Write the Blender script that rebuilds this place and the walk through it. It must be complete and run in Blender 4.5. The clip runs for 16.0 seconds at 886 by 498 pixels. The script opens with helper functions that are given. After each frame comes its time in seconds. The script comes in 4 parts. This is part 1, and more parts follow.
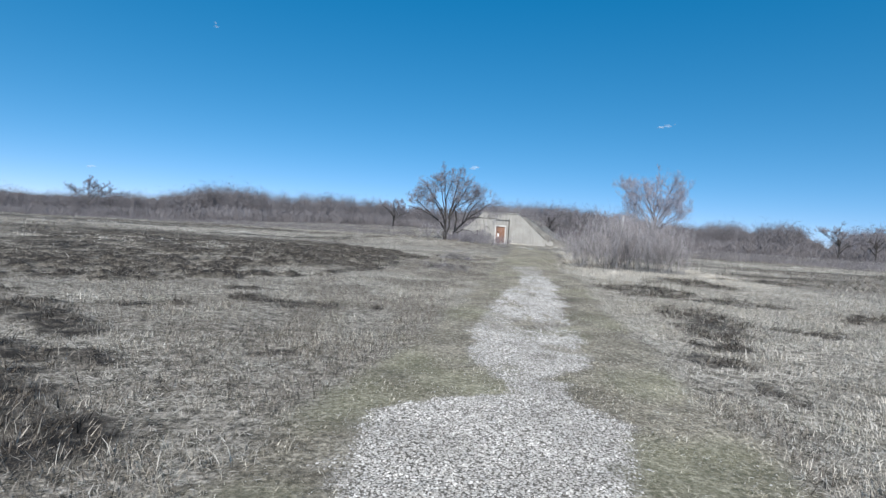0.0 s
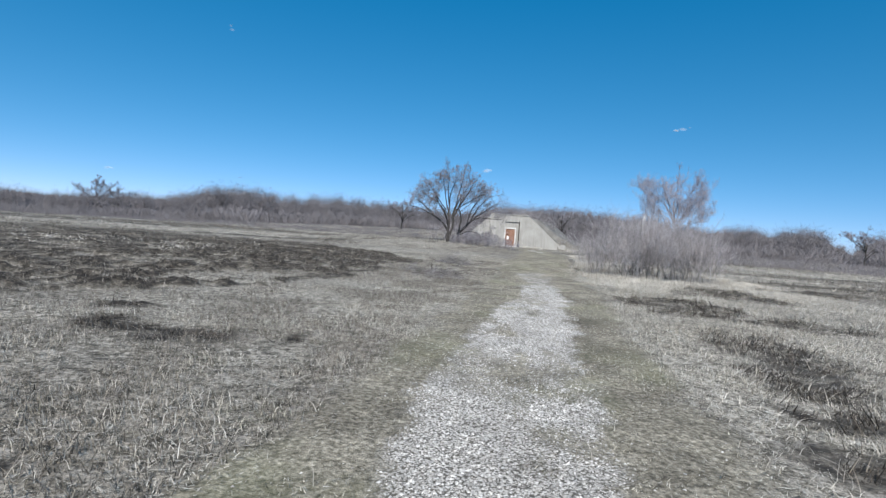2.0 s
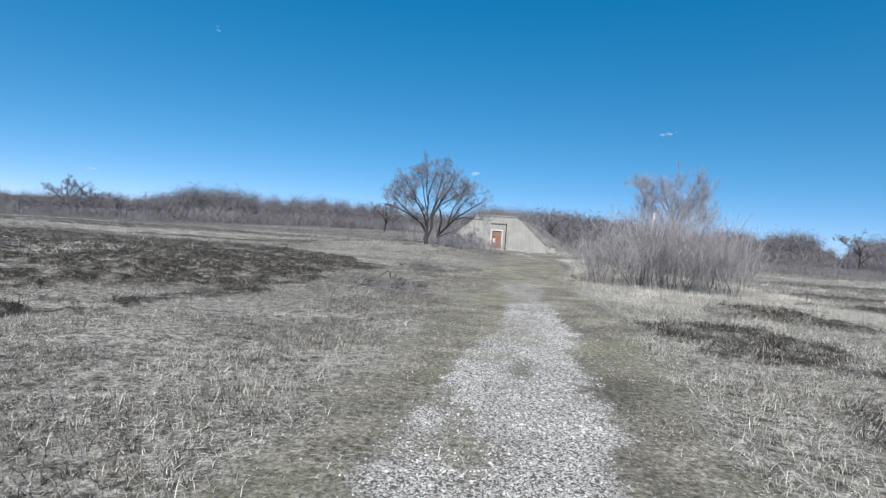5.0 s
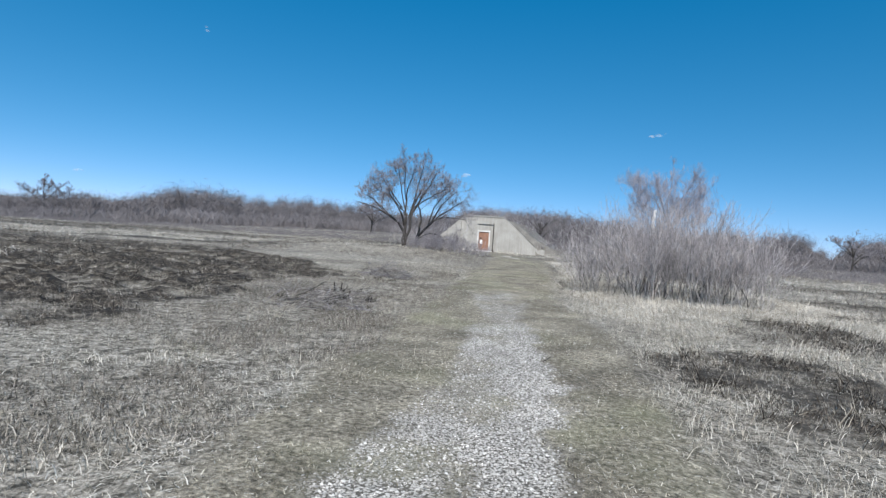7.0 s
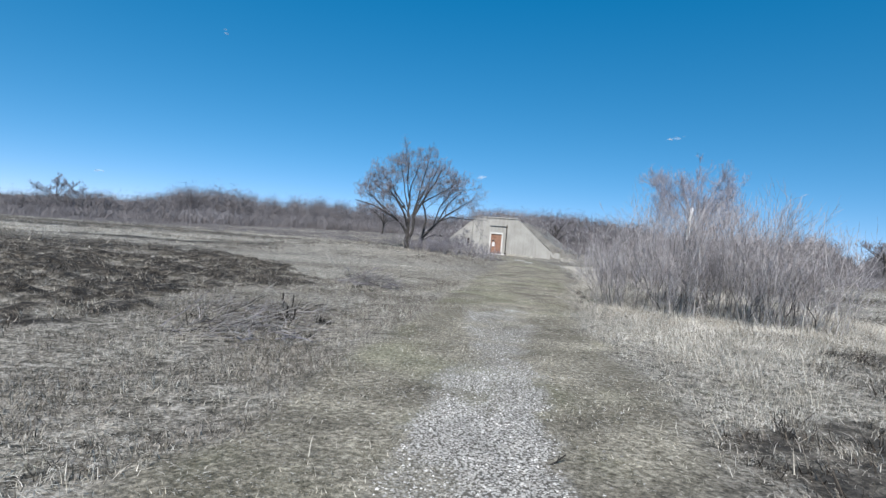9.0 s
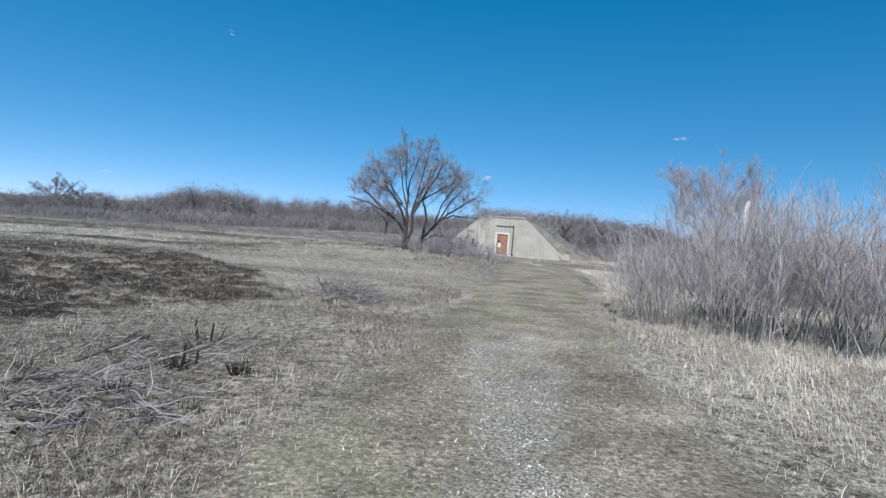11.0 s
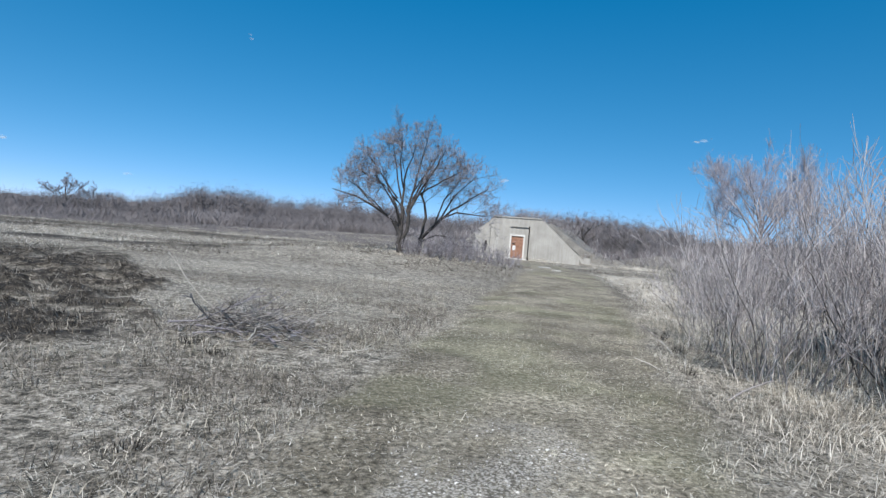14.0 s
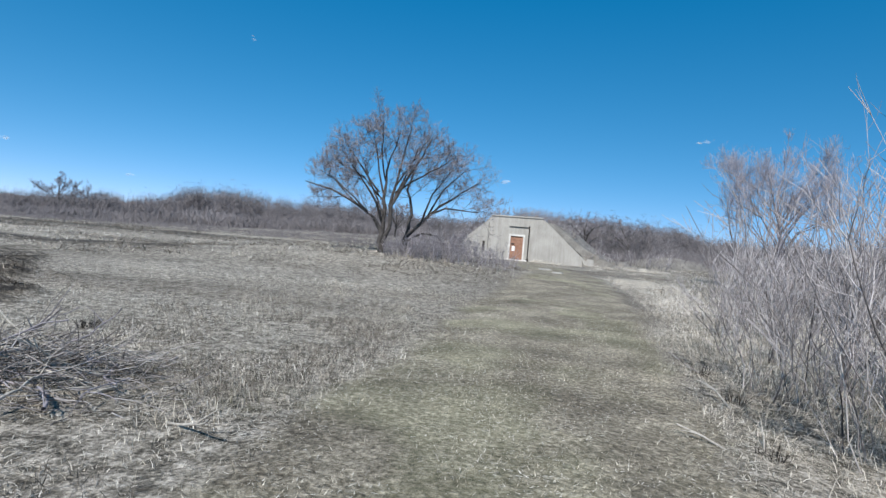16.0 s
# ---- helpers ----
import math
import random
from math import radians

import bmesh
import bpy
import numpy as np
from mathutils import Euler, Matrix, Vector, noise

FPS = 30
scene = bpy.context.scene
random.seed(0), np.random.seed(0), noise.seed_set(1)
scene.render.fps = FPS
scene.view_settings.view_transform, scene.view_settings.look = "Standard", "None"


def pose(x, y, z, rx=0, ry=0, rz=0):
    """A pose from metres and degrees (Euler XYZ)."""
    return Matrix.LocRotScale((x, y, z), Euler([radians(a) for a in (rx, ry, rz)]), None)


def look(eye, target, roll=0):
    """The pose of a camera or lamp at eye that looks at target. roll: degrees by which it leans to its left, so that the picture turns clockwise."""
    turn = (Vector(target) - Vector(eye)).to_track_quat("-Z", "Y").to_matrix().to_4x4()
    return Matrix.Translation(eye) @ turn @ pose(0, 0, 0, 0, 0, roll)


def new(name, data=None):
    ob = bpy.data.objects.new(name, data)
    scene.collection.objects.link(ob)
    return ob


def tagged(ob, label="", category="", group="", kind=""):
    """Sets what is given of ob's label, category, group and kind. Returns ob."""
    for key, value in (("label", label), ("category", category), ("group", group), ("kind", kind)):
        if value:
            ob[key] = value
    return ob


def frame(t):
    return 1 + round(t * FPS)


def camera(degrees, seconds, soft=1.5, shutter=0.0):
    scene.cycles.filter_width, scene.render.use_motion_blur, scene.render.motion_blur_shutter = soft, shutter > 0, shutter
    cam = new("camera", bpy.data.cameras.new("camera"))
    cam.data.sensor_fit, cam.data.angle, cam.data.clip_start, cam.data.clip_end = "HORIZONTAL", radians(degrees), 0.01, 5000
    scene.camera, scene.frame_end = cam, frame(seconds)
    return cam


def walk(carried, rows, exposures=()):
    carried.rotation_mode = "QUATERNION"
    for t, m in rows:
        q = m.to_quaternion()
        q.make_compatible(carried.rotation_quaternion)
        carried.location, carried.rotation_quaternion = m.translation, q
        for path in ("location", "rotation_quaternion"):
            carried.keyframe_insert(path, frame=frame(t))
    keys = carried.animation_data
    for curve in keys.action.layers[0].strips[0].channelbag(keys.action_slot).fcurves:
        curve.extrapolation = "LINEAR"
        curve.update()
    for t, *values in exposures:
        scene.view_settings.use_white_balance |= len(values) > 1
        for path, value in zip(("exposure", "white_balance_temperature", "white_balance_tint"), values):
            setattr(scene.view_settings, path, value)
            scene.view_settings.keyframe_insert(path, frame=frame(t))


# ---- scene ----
cam = camera(76.0, 16.0, soft=1.4)
ROWS = [  # seconds, x, y, z, yaw, pitch, roll
    (0.0, -0.000, -0.000, 1.483, 0.00, -1.96, -3.66),
    (0.5, 0.180, 0.864, 1.436, 2.10, -2.05, -3.79),
    (1.0, 0.377, 1.773, 1.454, 1.64, -1.91, -3.90),
    (1.5, 0.562, 2.641, 1.431, 1.39, -1.83, -3.95),
    (2.0, 0.766, 3.495, 1.416, 1.26, -1.76, -4.04),
    (2.5, 0.984, 4.320, 1.407, 0.83, -1.67, -4.14),
    (3.0, 1.071, 5.113, 1.383, 0.53, -1.59, -4.10),
    (3.5, 1.197, 5.880, 1.379, 0.12, -1.51, -4.21),
    (4.0, 1.242, 6.681, 1.331, 0.10, -1.46, -4.20),
    (6.5, 1.937, 10.476, 1.369, -0.55, -1.21, -4.11),
    (7.0, 2.153, 11.280, 1.372, -0.88, -1.16, -4.14),
    (7.5, 2.321, 12.080, 1.356, -0.78, -1.13, -4.15),
    (8.0, 2.504, 12.841, 1.372, -0.94, -1.10, -4.20),
    (8.5, 2.644, 13.543, 1.356, 0.51, -1.12, -4.40),
    (9.0, 2.769, 14.293, 1.390, 0.66, -1.05, -4.56),
    (11.5, 2.969, 18.243, 1.415, 1.71, -1.06, -4.56),
    (12.0, 3.049, 19.053, 1.389, 2.97, -1.04, -4.59),
    (12.5, 3.156, 19.870, 1.404, 2.96, -1.00, -4.62),
    (13.0, 3.261, 20.634, 1.393, 2.98, -0.98, -4.67),
    (13.5, 3.401, 21.477, 1.392, 3.14, -0.96, -4.70),
    (14.0, 3.554, 22.275, 1.364, 2.88, -0.88, -4.82),
    (14.5, 3.659, 23.079, 1.322, 2.86, -0.87, -4.83),
    (15.0, 3.792, 23.779, 1.324, 2.62, -0.80, -4.92),
    (15.5, 3.917, 24.476, 1.289, 3.17, -0.85, -4.85),
    (16.0, 4.071, 25.182, 1.325, 3.10, -0.79, -4.88),
]
walk(cam, [(t, pose(x, y, z, 90 + pitch, roll, yaw)) for t, x, y, z, yaw, pitch, roll in ROWS])

# ---- light ----
SUN_AZ, SUN_EL = radians(192), radians(46)
to_sun = Vector((math.sin(SUN_AZ) * math.cos(SUN_EL), math.cos(SUN_AZ) * math.cos(SUN_EL), math.sin(SUN_EL)))
world = bpy.data.worlds.new("sky")
scene.world = world
world.use_nodes = True
wn = world.node_tree
wn.nodes.clear()
sky = wn.nodes.new("ShaderNodeTexSky")
sky.sky_type, sky.sun_disc = "NISHITA", False
sky.sun_elevation, sky.sun_rotation = SUN_EL, -SUN_AZ
sky.altitude, sky.air_density, sky.dust_density, sky.ozone_density = 1200, 0.40, 0.0, 4.5
sat = wn.nodes.new("ShaderNodeHueSaturation")
sat.inputs["Saturation"].default_value = 1.25
sat.inputs["Hue"].default_value = 0.4875
bg = wn.nodes.new("ShaderNodeBackground")
bg.inputs["Strength"].default_value = 0.2
wout = wn.nodes.new("ShaderNodeOutputWorld")
wn.links.new(sky.outputs[0], sat.inputs["Color"])
gam = wn.nodes.new("ShaderNodeGamma")
gam.inputs["Gamma"].default_value = 0.6
wn.links.new(sat.outputs[0], gam.inputs["Color"])
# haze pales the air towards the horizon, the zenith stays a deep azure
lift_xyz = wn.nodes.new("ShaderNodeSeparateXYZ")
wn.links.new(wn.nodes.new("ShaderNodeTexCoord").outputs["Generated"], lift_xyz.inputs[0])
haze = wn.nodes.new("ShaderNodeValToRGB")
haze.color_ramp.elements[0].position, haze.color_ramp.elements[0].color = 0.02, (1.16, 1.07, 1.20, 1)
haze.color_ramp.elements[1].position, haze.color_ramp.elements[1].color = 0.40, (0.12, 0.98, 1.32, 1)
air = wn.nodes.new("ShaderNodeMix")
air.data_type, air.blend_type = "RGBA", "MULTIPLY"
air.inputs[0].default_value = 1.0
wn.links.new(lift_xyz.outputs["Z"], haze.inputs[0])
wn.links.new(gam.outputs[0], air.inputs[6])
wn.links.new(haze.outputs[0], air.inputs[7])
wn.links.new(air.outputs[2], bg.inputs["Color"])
wn.links.new(bg.outputs[0], wout.inputs["Surface"])
sun_data = bpy.data.lights.new("sun", "SUN")
sun_data.energy, sun_data.angle, sun_data.color = 4.6, radians(0.55), (1.0, 0.965, 0.915)
sun = new("sun", sun_data)
sun.matrix_world = look(to_sun * 100, (0, 0, 0))
scene.view_settings.exposure = 0.28


# ---- materials ----
def shader(name, rough=0.85):
    m = bpy.data.materials.new(name)
    m.use_nodes = True
    nt = m.node_tree
    b = nt.nodes["Principled BSDF"]
    b.inputs["Roughness"].default_value = rough
    b.inputs["Specular IOR Level"].default_value = 0.25
    return m, nt, b


def node(nt, kind, **values):
    n = nt.nodes.new(kind)
    for k, v in values.items():
        n.inputs[k].default_value = v
    return n


def coords(nt):
    return nt.nodes.new("ShaderNodeTexCoord").outputs["Object"]


def noise_tex(nt, vec, scale, detail=4.0, rough=0.6, distortion=0.0):
    n = node(nt, "ShaderNodeTexNoise", Scale=scale, Detail=detail, Roughness=rough, Distortion=distortion)
    nt.links.new(vec, n.inputs["Vector"])
    return n.outputs["Fac"]


def ramp(nt, fac, stops):
    r = nt.nodes.new("ShaderNodeValToRGB")
    e = r.color_ramp.elements
    while len(e) < len(stops):
        e.new(0.5)
    for el, (p, c) in zip(e, stops):
        el.position, el.color = p, (*c, 1) if len(c) == 3 else c
    nt.links.new(fac, r.inputs[0])
    return r.outputs[0]


def mix(nt, fac, a, b, blend="MIX"):
    m = nt.nodes.new("ShaderNodeMix")
    m.data_type, m.blend_type = "RGBA", blend
    for sock, v in ((m.inputs[0], fac), (m.inputs[6], a), (m.inputs[7], b)):
        if isinstance(v, (int, float)):
            sock.default_value = v
        elif isinstance(v, tuple):
            sock.default_value = (*v, 1)
        else:
            nt.links.new(v, sock)
    return m.outputs[2]


def bump(nt, b, height, strength=0.5, distance=0.02):
    n = node(nt, "ShaderNodeBump", Strength=strength, Distance=distance)
    nt.links.new(height, n.inputs["Height"])
    nt.links.new(n.outputs[0], b.inputs["Normal"])


def attr(nt, name):
    a = nt.nodes.new("ShaderNodeAttribute")
    a.attribute_name = name
    return a.outputs["Fac"]


def mat_mottled(name, dark, light, scale, rough=0.9, fine=8.0, strength=0.4, dist=0.01):
    m, nt, b = shader(name, rough)
    v = coords(nt)
    big = noise_tex(nt, v, scale, 5)
    small = noise_tex(nt, v, scale * fine, 4)
    col = ramp(nt, big, [(0.3, dark), (0.7, light)])
    grain = ramp(nt, small, [(0.25, (0.62, 0.62, 0.62)), (0.75, (1.15, 1.15, 1.15))])
    nt.links.new(mix(nt, 1.0, col, grain, "MULTIPLY"), b.inputs["Base Color"])
    bump(nt, b, small, strength, dist)
    return m


def v0(nt):
    return coords(nt)


def swathes(nt, v):
    """Broad swathes of darker weed and paler straw across the field."""
    mp = nt.nodes.new("ShaderNodeMapping")
    mp.inputs["Scale"].default_value = (0.05, 0.13, 0.1)
    mp.inputs["Rotation"].default_value = (0, 0, 0.12)
    nt.links.new(v, mp.inputs["Vector"])
    return ramp(nt, noise_tex(nt, mp.outputs[0], 1.0, 6, 0.62, 0.6), [(0.34, (0.56, 0.54, 0.53)), (0.47, (0.82, 0.81, 0.80)), (0.58, (1.0, 1.0, 1.0)), (0.70, (1.2, 1.2, 1.19))])


def mat_blades(name, stops, rough=0.75, wide=False, green=None):
    m, nt, b = shader(name, rough)
    g = nt.nodes.new("ShaderNodeNewGeometry")
    v = coords(nt)
    col = ramp(nt, g.outputs["Random Per Island"], stops)
    if green:
        leaf = ramp(nt, g.outputs["Random Per Island"], [(0.0, (0.10, 0.11, 0.045)), (0.6, (0.28, 0.285, 0.155)), (1.0, (0.47, 0.465, 0.32))])
        spot = ramp(nt, noise_tex(nt, v0(nt), green[0], 5, 0.65), [(green[1], (0, 0, 0)), (green[1] + 0.14, (green[2],) * 3)])
        col = mix(nt, spot, col, leaf)
    patch = ramp(nt, noise_tex(nt, v, 0.55 if wide else 1.4, 7, 0.68), [(0.34, (0.68, 0.67, 0.66)), (0.5, (0.95, 0.94, 0.93)), (0.66, (1.18, 1.17, 1.16))])
    col = mix(nt, 1.0, col, patch, "MULTIPLY")
    nt.links.new(mix(nt, 1.0, col, swathes(nt, v), "MULTIPLY") if wide else col, b.inputs["Base Color"])
    return m


def mat_ground():
    m, nt, b = shader("field soil and thatch", 0.95)
    v = coords(nt)
    big = noise_tex(nt, v, 0.35, 6, 0.65)
    mid = noise_tex(nt, v, 7.0, 6, 0.72)
    fine = noise_tex(nt, v, 28.0, 5, 0.7)
    thatch = ramp(nt, mid, [(0.38, (0.10, 0.092, 0.076)), (0.5, (0.31, 0.286, 0.243)), (0.62, (0.55, 0.515, 0.455))])
    tone = ramp(nt, big, [(0.3, (0.78, 0.77, 0.76)), (0.7, (1.1, 1.08, 1.06))])
    thatch = mix(nt, 1.0, mix(nt, 1.0, thatch, tone, "MULTIPLY"), swathes(nt, v), "MULTIPLY")
    grain = ramp(nt, fine, [(0.33, (0.35, 0.34, 0.33)), (0.5, (0.85, 0.85, 0.85)), (0.67, (1.35, 1.35, 1.35))])
    thatch = mix(nt, 1.0, thatch, grain, "MULTIPLY")
    turf = ramp(nt, noise_tex(nt, v, 15.0, 8, 0.8), [(0.36, (0.075, 0.067, 0.05)), (0.5, (0.25, 0.229, 0.183)), (0.64, (0.48, 0.445, 0.37))])
    turf = mix(nt, 1.0, mix(nt, 1.0, turf, grain, "MULTIPLY"), ramp(nt, noise_tex(nt, v, 1.4, 7, 0.68), [(0.34, (0.68, 0.67, 0.66)), (0.5, (0.95, 0.94, 0.93)), (0.66, (1.18, 1.17, 1.16))]), "MULTIPLY")
    moss = ramp(nt, fine, [(0.3, (0.12, 0.13, 0.065)), (0.7, (0.26, 0.27, 0.16))])
    drift = ramp(nt, noise_tex(nt, v, 0.55, 5, 0.7), [(0.36, (0.72, 0.69, 0.66)), (0.5, (1.05, 1.03, 1.0)), (0.64, (1.5, 1.47, 1.43))])
    turf = mix(nt, 1.0, mix(nt, attr(nt, "green"), turf, moss), drift, "MULTIPLY")
    col = mix(nt, attr(nt, "verge"), thatch, turf)
    ash = ramp(nt, noise_tex(nt, v, 6.0, 8, 0.85), [(0.38, (0.010, 0.009, 0.008)), (0.5, (0.036, 0.031, 0.026)), (0.57, (0.115, 0.098, 0.079)), (0.65, (0.32, 0.293, 0.25))])
    col = mix(nt, attr(nt, "burn"), col, ash)
    vor = node(nt, "ShaderNodeTexVoronoi", Scale=52.0)
    nt.links.new(v, vor.inputs["Vector"])
    stone = ramp(nt, vor.outputs["Distance"], [(0.0, (0.70, 0.675, 0.63)), (0.42, (0.50, 0.48, 0.445)), (0.62, (0.13, 0.12, 0.105))])
    stone = mix(nt, 1.0, stone, tone, "MULTIPLY")
    col = mix(nt, attr(nt, "gravel"), col, stone)
    nt.links.new(col, b.inputs["Base Color"])
    bump(nt, b, fine, 0.8, 0.03)
    return m


M_GROUND = mat_ground()
M_DRY = mat_blades("dry grass", [(0.0, (0.085, 0.078, 0.062)), (0.25, (0.25, 0.232, 0.192)), (0.5, (0.52, 0.488, 0.418)), (0.85, (0.71, 0.675, 0.60)), (1.0, (0.88, 0.85, 0.78))], wide=True, green=(0.9, 0.57, 0.45))
M_PALEGRASS = mat_blades("pale grass", [(0.0, (0.36, 0.33, 0.28)), (0.4, (0.60, 0.56, 0.49)), (1.0, (0.84, 0.80, 0.73))])
M_TURF = mat_blades("short turf", [(0.0, (0.07, 0.064, 0.045)), (0.3, (0.20, 0.182, 0.138)), (0.6, (0.42, 0.388, 0.312)), (1.0, (0.78, 0.735, 0.64))], green=(0.8, 0.53, 0.6))
M_STUBBLE = mat_blades("charred stubble", [(0.0, (0.015, 0.013, 0.011)), (0.5, (0.055, 0.045, 0.037)), (0.74, (0.125, 0.104, 0.084)), (0.88, (0.28, 0.25, 0.208)), (1.0, (0.55, 0.51, 0.44))])
M_STONE = mat_blades("limestone gravel", [(0.0, (0.17, 0.16, 0.147)), (0.3, (0.42, 0.402, 0.378)), (0.75, (0.63, 0.61, 0.578)), (1.0, (0.80, 0.782, 0.75))], 0.9)
M_BARK = mat_mottled("dark bark", (0.035, 0.031, 0.029), (0.115, 0.105, 0.10), 6.0)
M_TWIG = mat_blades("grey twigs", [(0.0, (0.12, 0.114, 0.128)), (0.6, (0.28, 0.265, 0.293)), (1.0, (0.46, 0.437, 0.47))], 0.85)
M_SHRUB = mat_blades("shrub stems", [(0.0, (0.045, 0.041, 0.04)), (0.3, (0.16, 0.147, 0.144)), (0.7, (0.36, 0.338, 0.33)), (1.0, (0.58, 0.55, 0.535))], 0.85)
M_SHRUBTWIG = mat_blades("shrub twigs", [(0.0, (0.20, 0.184, 0.192)), (0.5, (0.40, 0.375, 0.387)), (1.0, (0.62, 0.59, 0.60))], 0.85)
# the blue of haze and sky between the twigs is put into this colour
M_HAZETWIG = mat_blades("grey twigs tinted lilac for haze", [(0.0, (0.20, 0.20, 0.24)), (0.5, (0.36, 0.36, 0.43)), (1.0, (0.56, 0.56, 0.64))], 0.85)
# bark colour paled and slightly blued to imitate the haze of distance
M_FARWOOD = mat_mottled("far woods bark with haze tint", (0.145, 0.133, 0.137), (0.28, 0.26, 0.267), 0.15)
M_WEED = mat_blades("dead weeds", [(0.0, (0.045, 0.04, 0.034)), (0.5, (0.14, 0.126, 0.108)), (1.0, (0.33, 0.30, 0.265))])
M_BLEACH = mat_mottled("bleached dead wood", (0.30, 0.28, 0.245), (0.56, 0.53, 0.48), 5.0)
M_CHAR = mat_mottled("charred wood", (0.012, 0.011, 0.01), (0.06, 0.052, 0.046), 12.0)


def mat_concrete():
    m, nt, b = shader("weathered concrete", 0.9)
    v = coords(nt)
    big = noise_tex(nt, v, 0.6, 6, 0.6)
    sm = noise_tex(nt, v, 9.0, 5, 0.65)
    mp = nt.nodes.new("ShaderNodeMapping")
    mp.inputs["Scale"].default_value = (3.0, 3.0, 0.25)
    nt.links.new(v, mp.inputs["Vector"])
    streak = noise_tex(nt, mp.outputs[0], 1.0, 5, 0.6)
    col = ramp(nt, big, [(0.3, (0.33, 0.318, 0.295)), (0.7, (0.44, 0.425, 0.40))])
    col = mix(nt, 1.0, col, ramp(nt, streak, [(0.3, (0.84, 0.83, 0.81)), (0.6, (1.04, 1.04, 1.03))]), "MULTIPLY")
    col = mix(nt, 1.0, col, ramp(nt, sm, [(0.3, (0.84, 0.84, 0.84)), (0.7, (1.08, 1.08, 1.08))]), "MULTIPLY")
    nt.links.new(col, b.inputs["Base Color"])
    bump(nt, b, sm, 0.3, 0.01)
    return m


M_CONCRETE = mat_concrete()
M_PALE = mat_mottled("pale painted frame", (0.55, 0.52, 0.48), (0.78, 0.76, 0.73), 3.0)
M_RUST = mat_mottled("rusty door paint", (0.26, 0.13, 0.085), (0.40, 0.23, 0.16), 2.5, 0.7)
M_IRON = mat_mottled("dark iron pipe", (0.035, 0.03, 0.028), (0.08, 0.065, 0.055), 5.0, 0.6)
M_PAPER = mat_mottled("faded notice", (0.7, 0.69, 0.68), (0.86, 0.85, 0.84), 4.0, 0.7)
M_MOUND = mat_mottled("mound grass", (0.15, 0.138, 0.12), (0.29, 0.27, 0.24), 0.8)
M_RIDGE = mat_mottled("wooded ridge", (0.12, 0.11, 0.112), (0.23, 0.212, 0.217), 0.12, 0.95, 9.0)


# ---- numeric helpers ----
def mesh_of(name, verts, faces_flat, sizes, material=None, smooth=False):
    """A mesh from arrays: vertices, corner indices and the corner count of each face."""
    verts = np.asarray(verts, np.float32).reshape(-1, 3)
    faces_flat = np.asarray(faces_flat, np.int32).ravel()
    sizes = np.asarray(sizes, np.int32)
    me = bpy.data.meshes.new(name)
    me.vertices.add(len(verts))
    me.vertices.foreach_set("co", verts.ravel())
    me.loops.add(len(faces_flat))
    me.loops.foreach_set("vertex_index", faces_flat)
    me.polygons.add(len(sizes))
    starts = np.concatenate([[0], np.cumsum(sizes)[:-1]]).astype(np.int32)
    me.polygons.foreach_set("loop_start", starts)
    me.polygons.foreach_set("loop_total", sizes)
    if smooth:
        me.polygons.foreach_set("use_smooth", np.ones(len(sizes), bool))
    me.update(calc_edges=True)
    me.validate()
    if material:
        me.materials.append(material)
    return me


def part(name, bm, material, parent, label=""):
    """One bmesh as ONE mesh object under a thing or a part."""
    me = bpy.data.meshes.new(name)
    bm.to_mesh(me)
    bm.free()
    me.materials.append(material)
    ob = new(name, me)
    ob.parent = parent
    return tagged(ob, label)


def thing(name, m, label, category, group="", kind=""):
    e = new(name)
    e.empty_display_size = 0.2
    e.matrix_world = m
    return tagged(e, label, category, group, kind)


def box(bm, x0, x1, y0, y1, z0, z1, bevel=0.0):
    r = bmesh.ops.create_cube(bm, size=1.0, matrix=Matrix.Translation(((x0 + x1) / 2, (y0 + y1) / 2, (z0 + z1) / 2)) @ Matrix.Diagonal((x1 - x0, y1 - y0, z1 - z0, 1)))
    if bevel:
        es = list({e for v in r["verts"] for e in v.link_edges})
        bmesh.ops.bevel(bm, geom=es, offset=bevel, segments=2, affect="EDGES")
    return bm


def lattice(seed):
    return np.random.default_rng(seed).random((256, 256))


LATS = [lattice(s) for s in range(8)]


def vnoise(x, y, scale, seed=0, octaves=4):
    """Smooth noise in 0..1 over arrays of x and y."""
    out, amp, tot = 0.0, 1.0, 0.0
    for o in range(octaves):
        L = LATS[(seed + o) % 8]
        u, v = x * scale * 2 ** o + 17.3 * seed, y * scale * 2 ** o + 9.1 * seed
        i, j = np.floor(u).astype(int), np.floor(v).astype(int)
        a, b = u - i, v - j
        a, b = a * a * (3 - 2 * a), b * b * (3 - 2 * b)
        n = (L[i % 256, j % 256] * (1 - a) + L[(i + 1) % 256, j % 256] * a) * (1 - b) + (L[i % 256, (j + 1) % 256] * (1 - a) + L[(i + 1) % 256, (j + 1) % 256] * a) * b
        out, tot, amp = out + amp * n, tot + amp, amp * 0.5
    return out / tot


def step(a, b, x):
    t = np.clip((x - a) / (b - a), 0, 1)
    return t * t * (3 - 2 * t)


